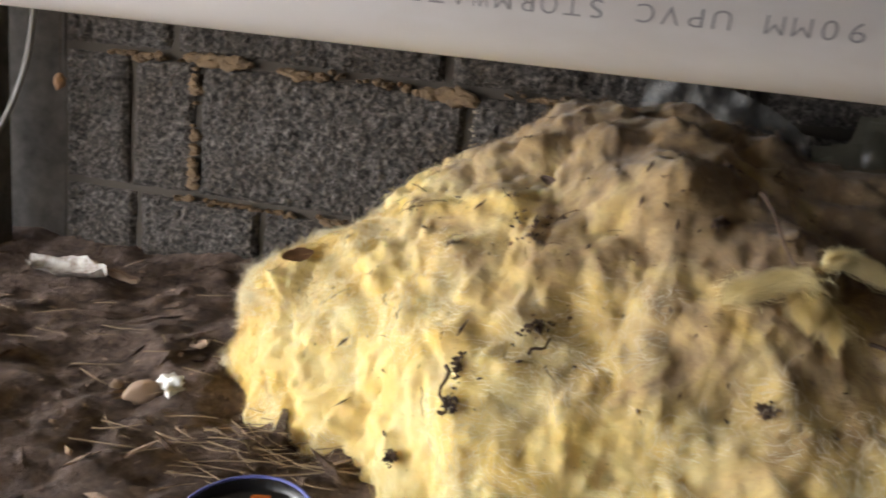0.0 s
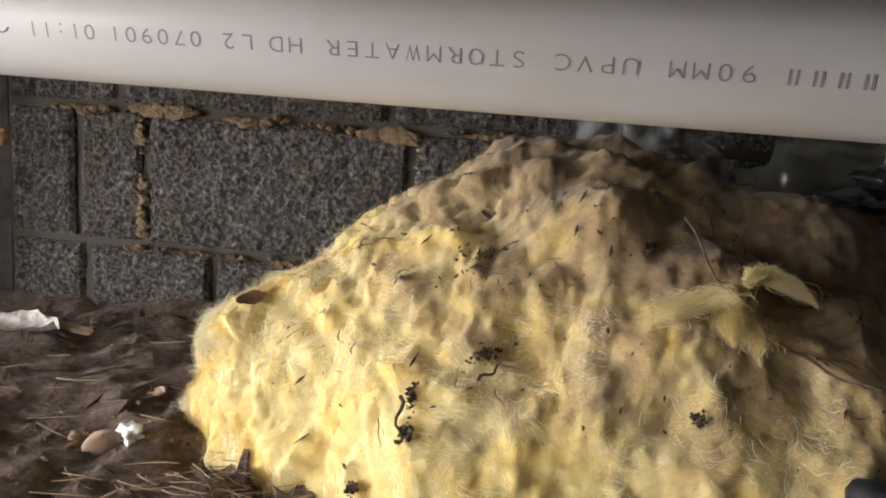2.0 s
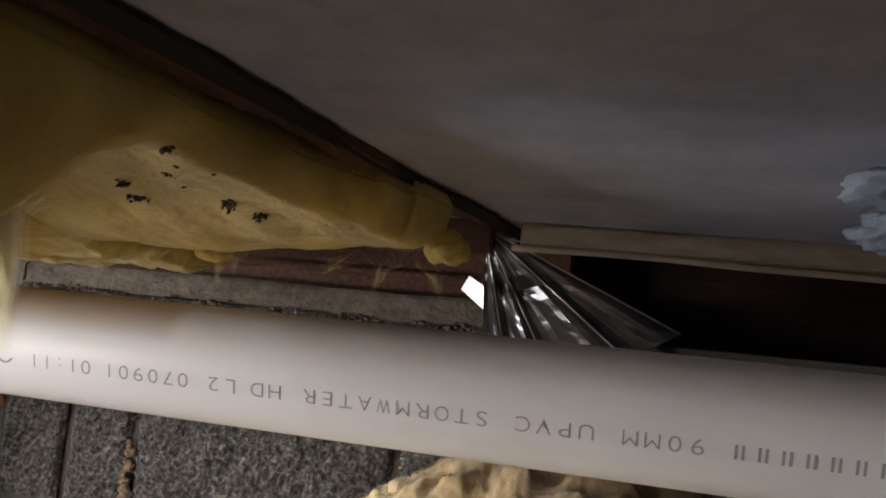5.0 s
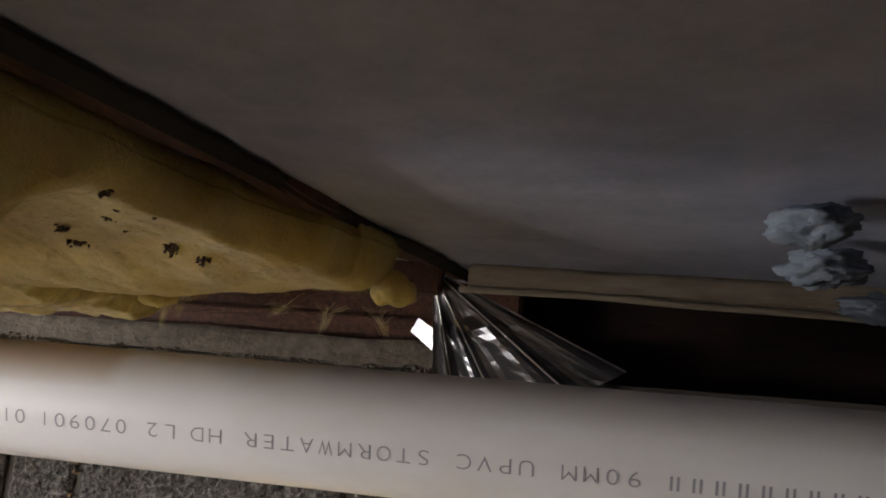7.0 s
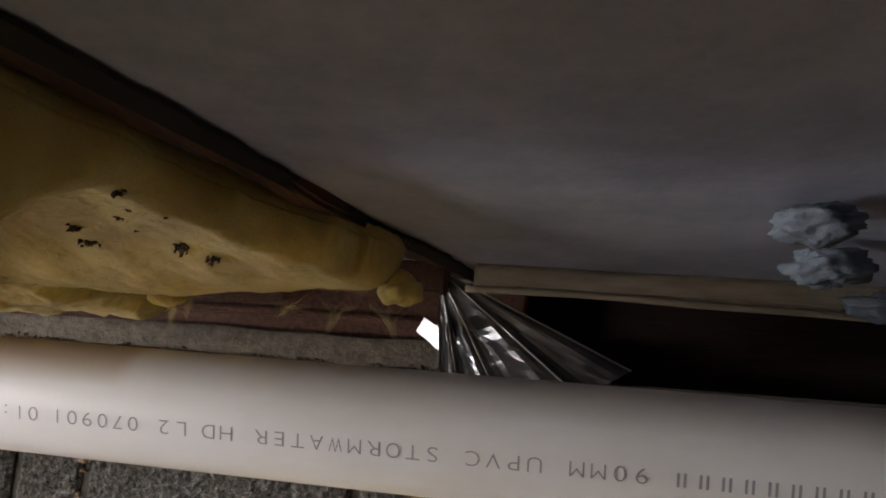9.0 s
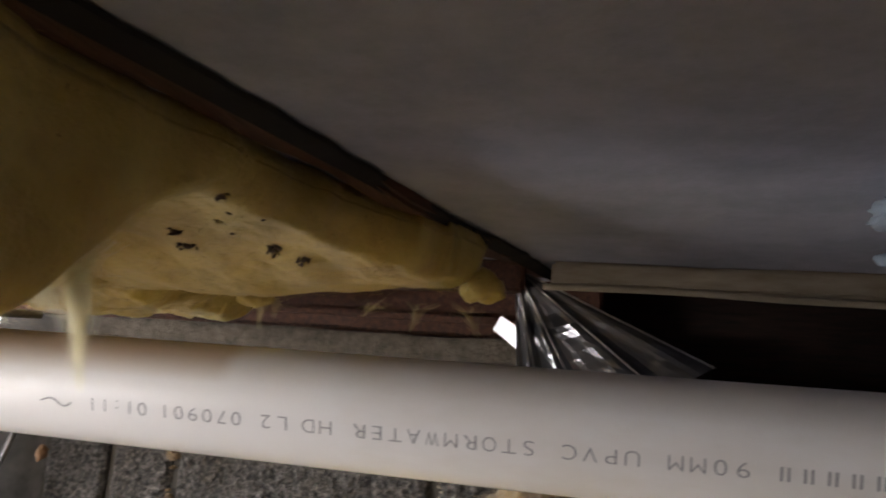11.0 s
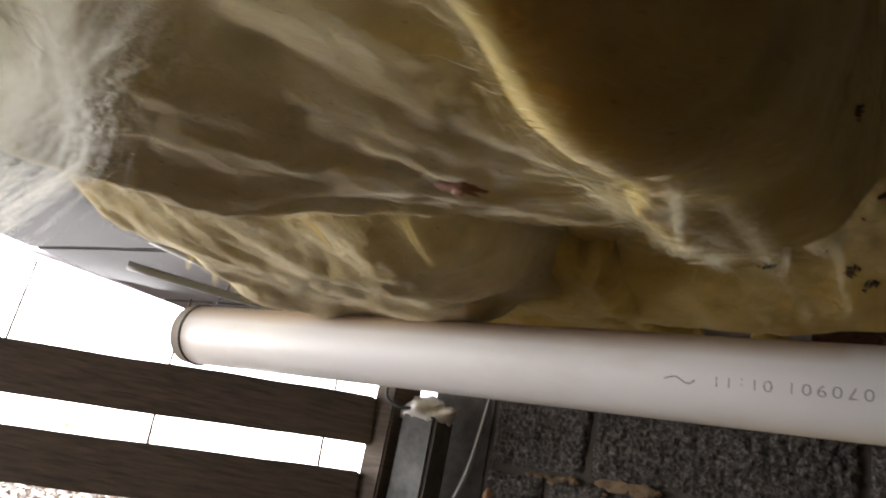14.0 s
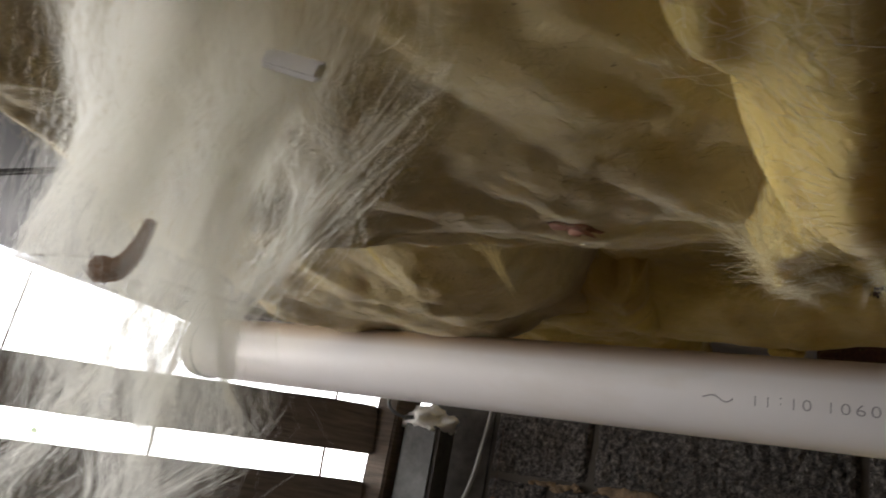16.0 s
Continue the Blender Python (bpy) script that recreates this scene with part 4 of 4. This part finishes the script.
def clod_on(host, p, r, yaw, seed, label):
    ob = thing("dirt_clod", ragged("dirt_clod", (r[0] * 1.1, r[1] * 1.2, r[2]), seed, M_TWIG, 46), label, "dirt", "debris on the heap", "stuff")
    return lay(ob, host, p, yaw, 0.001)


twig_on(PILE, (0.73, -0.425, 0.21), 0.085, -58, 0.0015, "long thin dark twig on the yellow heap", 0.02, 0.012)
twig_on(PILE, (0.80, -0.50, 0.17), 0.06, -12, 0.0016, "dark thin twig on the yellow heap", 0.03, 0.008)
twig_on(PILE, (0.82, -0.50, 0.165), 0.05, -20, 0.0012, "dark thin twig on the yellow heap", 0.03, 0.008)
clod_on(PILE, (0.566, -0.471, 0.141), (0.019, 0.006, 0.005), 12, 3, "dark crumb of soil and twigs on the heap")
twig_on(PILE, (0.567, -0.484, 0.13), 0.022, 35, 0.0016, "short dark twig beside a soil crumb")
clod_on(PILE, (0.500, -0.500, 0.10), (0.011, 0.005, 0.004), -55, 5, "dark bark flake on the heap")
clod_on(PILE, (0.508, -0.520, 0.085), (0.010, 0.005, 0.004), -50, 7, "reddish-brown bark flake on the heap")
twig_on(PILE, (0.505, -0.508, 0.09), 0.035, -62, 0.0018, "dark bark strip on the heap")
clod_on(PILE, (0.45, -0.542, 0.057), (0.007, 0.005, 0.004), -40, 9, "dark seed husk on the heap")
twig_on(PILE, (0.448, -0.535, 0.068), 0.022, -88, 0.0005, "thin stalk of a seed husk")
clod_on(PILE, (0.718, -0.525, 0.12), (0.006, 0.004, 0.003), 10, 11, "small dark crumb on the heap")
clod_on(PILE, (0.68, -0.40, 0.215), (0.011, 0.004, 0.004), 8, 12, "small dark crumb on the heap")
clod_on(PILE, (0.545, -0.40, 0.185), (0.026, 0.020, 0.004), 30, 14, "dark purple-brown dirt patch on the heap")
lay(thing("dry_leaf", leaf_mesh("dry_leaf", 0.022, 0.008, M_TWIG, 5), "small dark curled leaf on the yellow heap", "leaf"), PILE, (0.558, -0.324, 0.215), -15, 0.002)
lay(thing("dry_leaf", leaf_mesh("dry_leaf", 0.03, 0.014, M_LEAF, 6), "brown curled leaf on the heap's edge", "leaf"), PILE, (0.325, -0.37, 0.135), 15, 0.002)


def crumbs_on(host, count, region, size, seed, material, name, label):
    rng, verts, faces = random.Random(seed), [], []
    for _ in range(count):
        p, n = on_surface(host, region(rng))
        s, yaw = size * rng.choice((0.4, 0.5, 0.7, 1.0, 1.6)), rng.uniform(0, 6.3)
        lx, ly, lz = s * rng.choice((1, 1.5, 3.5)), s * 0.6, s * 0.4
        m = Matrix.Translation(p + n * lz * 0.3) @ n.to_track_quat("Z", "Y").to_matrix().to_4x4() @ Matrix.Rotation(yaw, 4, "Z")
        base = len(verts)
        for q in ((-1, 0, 0), (0.1, -1, 0.2), (1, 0.15, 0), (0, 1, -0.1), (0, 0, 1), (0.1, 0, -1)):
            verts.append(m @ Vector((q[0] * lx * rng.uniform(0.6, 1.3), q[1] * ly, q[2] * lz)))
        for a, b2, c in ((0, 1, 4), (1, 2, 4), (2, 3, 4), (3, 0, 4), (1, 0, 5), (2, 1, 5), (3, 2, 5), (0, 3, 5)):
            faces.append((base + a, base + b2, base + c))
    return stuff(name, mesh_of(name, verts, faces, material, False), host, label)


crumbs_on(PILE, 700, lambda r: (r.uniform(0.3, 1.1), r.uniform(-0.56, -0.12), r.uniform(0.06, 0.32)), 0.0016, 3, M_TWIG, "crumbs", "scattered dark crumbs and bark bits")
def needles(count, seed):
    rng, st = random.Random(seed), []
    while len(st) < count:
        p, n = on_surface(PILE, (rng.uniform(0.28, 1.05), rng.uniform(-0.56, -0.15), rng.uniform(0.08, 0.32)))
        if rng.random() > 0.15 + 2.4 * max(0, p.z - 0.05):
            continue
        d = Vector((rng.gauss(0, 1), rng.gauss(0, 1), rng.gauss(0, 0.5)))
        d = (d - n * d.dot(n)).normalized()
        b, L, bow = n.cross(d), rng.uniform(0.006, 0.026), rng.gauss(0, 0.18)
        st.append([p + n * 0.002 + d * L * (k / 4 - 0.5) + b * L * bow * math.sin(k * 0.9) + n * L * 0.12 * math.sin(k * 0.8) for k in range(5)])
    return stuff("needles", ribbons("needles", st, 0.0006, M_TWIG), PILE, "thin dark stems and needles on the wool")


needles(170, 21)
crumbs_on(GROUND, 300, lambda r: (r.uniform(-0.35, 0.5), r.uniform(-0.75, 0.0), 0), 0.008, 15, M_SOIL, "clods", "loose soil clods")
crumbs_on(GROUND, 1500, lambda r: (r.uniform(-0.35, 0.5), r.uniform(-0.75, 0.0), 0), 0.0028, 5, M_SOIL, "crumbs", "loose soil crumbs")
crumbs_on(GROUND, 260, lambda r: (r.uniform(-0.3, 0.5), r.uniform(-0.7, -0.02), 0), 0.0034, 6, M_STONE, "chips", "pale stone and bark chips")
def needles(count, seed):
    rng, st = random.Random(seed), []
    while len(st) < count:
        p, n = on_surface(PILE, (rng.uniform(0.28, 1.05), rng.uniform(-0.56, -0.15), rng.uniform(0.08, 0.32)))
        if rng.random() > 0.15 + 2.4 * max(0, p.z - 0.05):
            continue
        d = Vector((rng.gauss(0, 1), rng.gauss(0, 1), rng.gauss(0, 0.5)))
        d = (d - n * d.dot(n)).normalized()
        b, L, bow = n.cross(d), rng.uniform(0.006, 0.026), rng.gauss(0, 0.18)
        st.append([p + n * 0.002 + d * L * (k / 4 - 0.5) + b * L * bow * math.sin(k * 0.9) + n * L * 0.12 * math.sin(k * 0.8) for k in range(5)])
    return stuff("needles", ribbons("needles", st, 0.0006, M_TWIG), PILE, "thin dark stems and needles on the wool")


needles(170, 21)
crumbs_on(GROUND, 300, lambda r: (r.uniform(-0.3, 0.5), r.uniform(-0.7, -0.02), 0), 0.003, 8, M_TWIG, "bark_bits", "dark bark bits")


def straws(count, cx, cy, sx, sy, seed):
    rng, st = random.Random(seed), []
    for _ in range(count):
        p, n = on_surface(GROUND, (rng.gauss(cx, sx), rng.gauss(cy, sy), 0))
        a, L = rng.uniform(-0.9, 0.5), rng.uniform(0.015, 0.07)
        d = Vector((math.cos(a), math.sin(a), rng.uniform(-0.05, 0.25)))
        bow = rng.uniform(-0.12, 0.12)
        st.append([p + Vector((0, 0, 0.003)) + d * L * (k / 4 - 0.5) + Vector((-d.y, d.x, 0)) * bow * L * math.sin(k * 0.8) for k in range(5)])
    return stuff("straw", ribbons("straw", st, 0.0009, M_STRAW), GROUND, "dry straw stalks")


straws(90, 0.36, -0.49, 0.05, 0.035, 1)
straws(45, 0.12, -0.35, 0.15, 0.15, 2)
lay(thing("pebble", lump_mesh("pebble", (0.020, 0.013, 0.011), 4, M_STONE, 0.3), "small brown stone on the earth", "stone"), GROUND, (0.200, -0.412, -0.02), 10, 0.004)
lay(thing("pebble", lump_mesh("pebble", (0.006, 0.005, 0.005), 6, M_STONE, 0.3), "tiny orange-brown stone on the earth", "stone"), GROUND, (0.165, -0.405, -0.02), 10, 0.002)
lay(thing("white_fluff", lump_mesh("white_fluff", (0.017, 0.011, 0.007), 8, M_PAPER, 0.8, 22, 14), "scrap of white fluff beside a stone", "fluff"), GROUND, (0.226, -0.402, -0.02), 20, 0.006)
lay(thing("paper_scrap", leaf_mesh("paper_scrap", 0.13, 0.045, M_SCRAP, 9, 0.5), "torn whitish plastic scrap on the earth", "litter"), GROUND, (-0.075, -0.17, -0.01), 12, 0.006)
lay(thing("dry_leaf", leaf_mesh("dry_leaf", 0.07, 0.035, M_STONE, 11, 0.4), "curled grey-brown leaf on the earth", "leaf"), GROUND, (-0.02, -0.16, -0.01), 35, 0.008)
lay(thing("dry_leaf", leaf_mesh("dry_leaf", 0.05, 0.02, M_STONE, 13, 0.5), "pale dry leaf leaning on the earth", "leaf"), GROUND, (0.20, -0.31, -0.01), 65, 0.008)


# ---- loose yellow tuft on the heap ----
def loose_tuft():
    ob = empty("wool_tuft", "loose pale yellow wool tuft lying on the heap", "insulation")
    strip = []
    for k, (pts, r) in enumerate((([(0.690, -0.475, 0.172), (0.712, -0.472, 0.185), (0.738, -0.468, 0.196), (0.757, -0.478, 0.183), (0.766, -0.492, 0.160), (0.764, -0.515, 0.132)], 0.013),
                                  ([(0.735, -0.462, 0.205), (0.742, -0.475, 0.190), (0.744, -0.49, 0.172), (0.742, -0.502, 0.158)], 0.012),
                                  ([(0.755, -0.445, 0.205), (0.772, -0.437, 0.219), (0.790, -0.435, 0.221), (0.806, -0.447, 0.208), (0.812, -0.462, 0.190)], 0.010))):
        lifted = []
        for p in pts:
            place, n = on_surface(PILE, p)
            lifted.append(place + n * r * 1.0)
        path = smooth_path(lifted, 5)
        for _ in range(2400):
            o = Vector((RNG.gauss(0, 1), RNG.gauss(0, 1), RNG.gauss(0, 0.7))) * r * 0.42
            a = RNG.randrange(max(1, len(path) - 9))
            strip.append([path[min(a + q, len(path) - 1)] + o * (0.6 + 0.5 * math.sin(q)) + noise.noise_vector(path[min(a + q, len(path) - 1)] * 45 + o * 120) * 0.004 for q in range(RNG.randrange(4, 7))])
        child("strand", ribbons("strand", strip, 0.0003, M_CLEAN), ob)
        strip = []


loose_tuft()


# ---- plastic bags and sheets beside the heap ----
M_CLEAR = mat("clear_plastic", (0.45, 0.46, 0.46), 0.2)
M_CLEAR.node_tree.nodes["Principled BSDF"].inputs["Alpha"].default_value = 0.3
M_SMOKE = mat("smoky_plastic", (0.10, 0.095, 0.07), 0.3)
base_of(M_SMOKE, ramp(M_SMOKE, noise_node(M_SMOKE, 12, 4), [(0.35, (0.05, 0.048, 0.035)), (0.75, (0.16, 0.15, 0.11))]))


def bag(name, centre, r, seed, material, label, amp=0.3, freq=2.2):
    nu, nv, verts = 60, 36, []
    for j in range(nv):
        ph = -math.pi / 2 + math.pi * j / (nv - 1)
        for i in range(nu):
            th = 2 * math.pi * i / nu
            d = Vector((math.cos(th) * math.cos(ph), math.sin(th) * math.cos(ph), math.sin(ph)))
            q = d + Vector((seed * 2.1, 0, 0))
            k = 1 + amp * (abs(fbm(q, freq, 3)) - 0.3) + amp * 0.5 * (abs(fbm(q, freq * 2.6, 2)) - 0.3)
            verts.append(Vector(centre) + Vector((d.x * r[0], d.y * r[1], d.z * r[2])) * k)
    return thing(name, mesh_of(name, verts, grid_faces(nu, nv, True), material, material is not M_FOIL), label, "plastic bag")


bag("plastic_bag", (1.06, -0.10, 0.14), (0.30, 0.09, 0.21), 1, M_SMOKE, "dark smoky plastic bag against the wall")
bag("plastic_bag", (1.03, -0.22, 0.262), (0.13, 0.08, 0.062), 3, M_FOIL, "crumpled silver plastic bag beside the heap", 0.5, 2.6)
bag("plastic_bag", (1.06, -0.29, 0.165), (0.14, 0.09, 0.065), 5, M_GREEN, "dark green plastic sack under a silver bag", 0.2)
bag("plastic_bag", (0.905, -0.60, 0.03), (0.135, 0.08, 0.105), 7, mat("black_sack", (0.010, 0.010, 0.012), 0.5), "dull black plastic sack beside the heap", 0.25)


def clear_sheet():
    nu, nv, verts = 30, 18, []
    for j in range(nv):
        v = j / (nv - 1)
        for i in range(nu):
            u = i / (nu - 1)
            x = 0.62 + 0.19 * u
            z = 0.33 - 0.05 * u ** 3 - 0.16 * v
            y = -0.03 - 0.10 * v + 0.03 * noise.noise(Vector((u * 7 + v * 3, v * 2, 0))) + 0.012 * noise.noise(Vector((u * 18, v * 6, 4)))
            verts.append(Vector((x + 0.03 * v * u, y, z)))
    n = len(verts)
    verts += [p + Vector((0, 0.0006, 0)) for p in verts]
    f = grid_faces(nu, nv)
    thing("plastic_sheet", mesh_of("plastic_sheet", verts, f + [tuple(n + q for q in t)[::-1] for t in f], M_CLEAR, True), "wrinkled clear plastic sheet between wall and heap", "plastic sheet")


clear_sheet()
M_TISSUE = mat("bluish_plastic", (0.17, 0.20, 0.25), 0.75)
bump(M_TISSUE, (noise_node(M_TISSUE, 45, 3, 0.5), 0.7, 0.01))
for k, (c, r) in enumerate((((0.822, -0.55, 0.515), (0.026, 0.036, 0.012)), ((0.872, -0.43, 0.508), (0.032, 0.03, 0.016)), ((0.895, -0.68, 0.512), (0.06, 0.05, 0.018)), ((0.985, -0.28, 0.495), (0.045, 0.025, 0.014)))):
    me = lump_mesh("plastic_wad", (1, 1, 1), 1, M_TISSUE, 0.0, 44, 26)
    for v in me.vertices:
        q = v.co + Vector((k * 5.3, 0, 0))
        s = 1 + 0.35 * noise.noise(q * 1.7) + 0.34 * abs(noise.noise(q * 3.6)) - 0.30 * abs(noise.noise(q * 7.5))
        v.co = Vector((v.co.x * r[0], v.co.y * r[1], v.co.z * r[2])) * s
    wad = thing("plastic_wad", me, "crumpled bluish-white plastic stuffed under the ceiling", "plastic", "plastic under the ceiling")
    wad.location = c


# ---- can lid on the earth ----
def jar_lid():
    ob = empty("jar_lid", "dark round lid with blue rim and orange label", "lid")
    prof = [(0.0, 0.004), (0.040, 0.004), (0.043, 0.006), (0.044, 0.012), (0.0465, 0.012), (0.047, 0.0), (0.0, 0.0)]
    sides, verts = 40, []
    for r, z in prof:
        for s in range(sides):
            w = 2 * math.pi * s / sides
            verts.append((max(r, 0.0005) * math.cos(w), max(r, 0.0005) * math.sin(w), z))
    child("disc", mesh_of("disc", verts, grid_faces(sides, len(prof), True), M_BLACK), ob)
    rim = [(0.0465 * math.cos(k * 0.157), 0.0465 * math.sin(k * 0.157), 0.0125) for k in range(41)]
    child("rim", tube_mesh("rim", rim, 0.0013, mat("blue_rim", (0.12, 0.14, 0.42), 0.5), 6), ob, "blue rim")
    child("label", box("label", (-0.004, 0.022, 0.0042), (0.010, 0.036, 0.0056), mat("orange_label", (0.75, 0.20, 0.03), 0.6), 0.001), ob, "orange label")
    ob.matrix_world = pose(0.402, -0.604, -0.004, 8, -4, 12)


jar_lid()

# ---- small things at the posts and the pipe's end ----
bud = thing("seed_bud", lump_mesh("seed_bud", (0.008, 0.008, 0.010), 3, M_LEAF, 0.5), "dried brown bud hanging by a thread", "bud")
bud.matrix_world = pose(-0.183, -0.054, 0.234)
child("thread", tube_mesh("thread", [(0, 0, 0.008), (0.001, 0, 0.05), (0.0, 0, 0.13)], 0.0006, M_TWIG, 5), bud)
ring = [pipe_point(-0.455, 2 * math.pi * k / 32, PIPE_R + 0.001) for k in range(33)]
hanger = thing("wire_hanger", tube_mesh("wire_hanger", ring, 0.0016, M_DARKCABLE, 6), "thin dark wire looped round the end of the pipe", "wire")
child("hook", tube_mesh("hook", smooth_path([pipe_point(-0.455, 1.57, PIPE_R + 0.001), Vector((-0.43, -0.50, 0.44)), Vector((-0.45, -0.49, 0.54))]), 0.0016, M_DARKCABLE, 6), hanger)
for k, pts in enumerate(([(-0.50, -0.62, 0.425), (-0.38, -0.50, 0.418), (-0.25, -0.38, 0.42), (-0.1, -0.2, 0.43)], [(-0.60, -0.52, 0.50), (-0.45, -0.44, 0.46), (-0.30, -0.33, 0.43), (-0.2, -0.2, 0.44)])):
    thing("grey_cable", tube_mesh("grey_cable", smooth_path(pts), 0.006, M_CABLE), "grey cable slung under the joists by the pipe", "cable")
thing("black_cable", tube_mesh("black_cable", smooth_path([(-0.36, -0.12, 0.42), (-0.375, -0.125, 0.385), (-0.372, -0.125, 0.362), (-0.35, -0.12, 0.35), (-0.33, -0.11, 0.352)]), 0.003, M_DARKCABLE), "short black cable loop by a post", "cable")
thing("vine_tendril", tube_mesh("vine_tendril", smooth_path([(-0.41, -0.135, 0.235), (-0.43, -0.15, 0.205), (-0.47, -0.185, 0.19), (-0.52, -0.235, 0.188)]), 0.0012, M_STRAW), "thin dry tendril on a slat", "tendril")


for along in (0.07, 0.36, 0.62):
    foot = TR0 + TRD * along + Vector((-0.03, 0.03, 0))
    stalk = [(foot.x, foot.y, -0.06), (foot.x + 0.004, foot.y, 0.15), (foot.x - 0.003, foot.y, 0.30), (foot.x + 0.002, foot.y, 0.46)]
    thing("dry_stalk", tube_mesh("dry_stalk", smooth_path(stalk), 0.0028, M_TWIG, 6, lambda t: 1.1 - 0.4 * t), "thin bare stalk standing behind the slats", "stalk", "stalks behind the slats")


# ---- outside ----
def leaf_field(name, count, place, size, materials, seed, label, category):
    rng = random.Random(seed)
    top = empty(name, label, category, kind="stuff")
    for mi, mt in enumerate(materials):
        verts, faces = [], []
        for _ in range(count // len(materials)):
            p, n = place(rng)
            s = size * rng.uniform(0.5, 1.4)
            q = n.to_track_quat("Z", "Y").to_matrix().to_4x4()
            m = Matrix.Translation(p) @ q @ Matrix.Rotation(rng.uniform(0, 6.3), 4, "Z")
            base = len(verts)
            for a, b2, c in ((-1, 0, 0), (-0.3, -0.4, 0.1), (0.5, -0.32, 0.1), (1, 0, 0.3), (0.5, 0.32, 0.1), (-0.3, 0.4, 0.1)):
                verts.append(m @ Vector((a * s, b2 * s, c * s)))
            faces += [(base, base + 1, base + 5), (base + 1, base + 2, base + 4, base + 5), (base + 2, base + 3, base + 4)]
        stuff("leaves", mesh_of("leaves", verts, faces, mt, False), top, "")
    return top


def litter_place(r):
    return Vector((r.uniform(-3.2, -0.45), r.uniform(-0.6, 2.2), -0.035 + r.uniform(0, 0.015))), Vector((r.gauss(0, 0.35), r.gauss(0, 0.35), 1)).normalized()


def shrub_place(r):
    c = r.choice(((-2.2, 1.6), (-3.0, 1.0), (-2.8, 2.4), (-3.6, 0.2), (-1.6, 2.4)))
    return Vector((r.gauss(c[0], 0.28), r.gauss(c[1], 0.28), abs(r.gauss(0.0, 0.06)))), Vector((r.gauss(0.4, 1), r.gauss(-0.4, 1), r.gauss(0.3, 1))).normalized()


leaf_field("leaf_litter", 5000, litter_place, 0.035, (mat("pale_litter", (0.72, 0.66, 0.60), 0.8), mat("bleached_leaf", (0.60, 0.52, 0.46), 0.8), M_TRIM), 3, "pale dry leaf litter on the ground outside", "leaf litter")
leaf_field("shrub", 700, shrub_place, 0.035, (mat("spring_leaves", (0.30, 0.42, 0.14), 0.7), mat("pale_leaves", (0.50, 0.58, 0.36), 0.7)), 4, "low bright green shrubs outside the slats", "shrub")


# ---- glowing panel for the blown-out daylight outside ----
def distance():
    m = mat("daylight_glow", (0.9, 0.9, 0.9), 1.0)
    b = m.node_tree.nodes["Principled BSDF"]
    # self-lit white stands in for overexposed daylight beyond the slats
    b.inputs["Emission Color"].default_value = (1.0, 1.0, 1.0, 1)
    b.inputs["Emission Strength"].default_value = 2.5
    verts = []
    for z in (-0.1, 0.6, 4.0):
        for k in range(41):
            w = radians(95 + 165 * k / 40)
            verts.append((-0.5 + 9 * math.cos(w), 9 * math.sin(w), z))
    thing("backdrop", mesh_of("backdrop", verts, grid_faces(41, 3), m), "plain glowing white panel for the blown-out daylight outside", "backdrop", kind="structure")


distance()
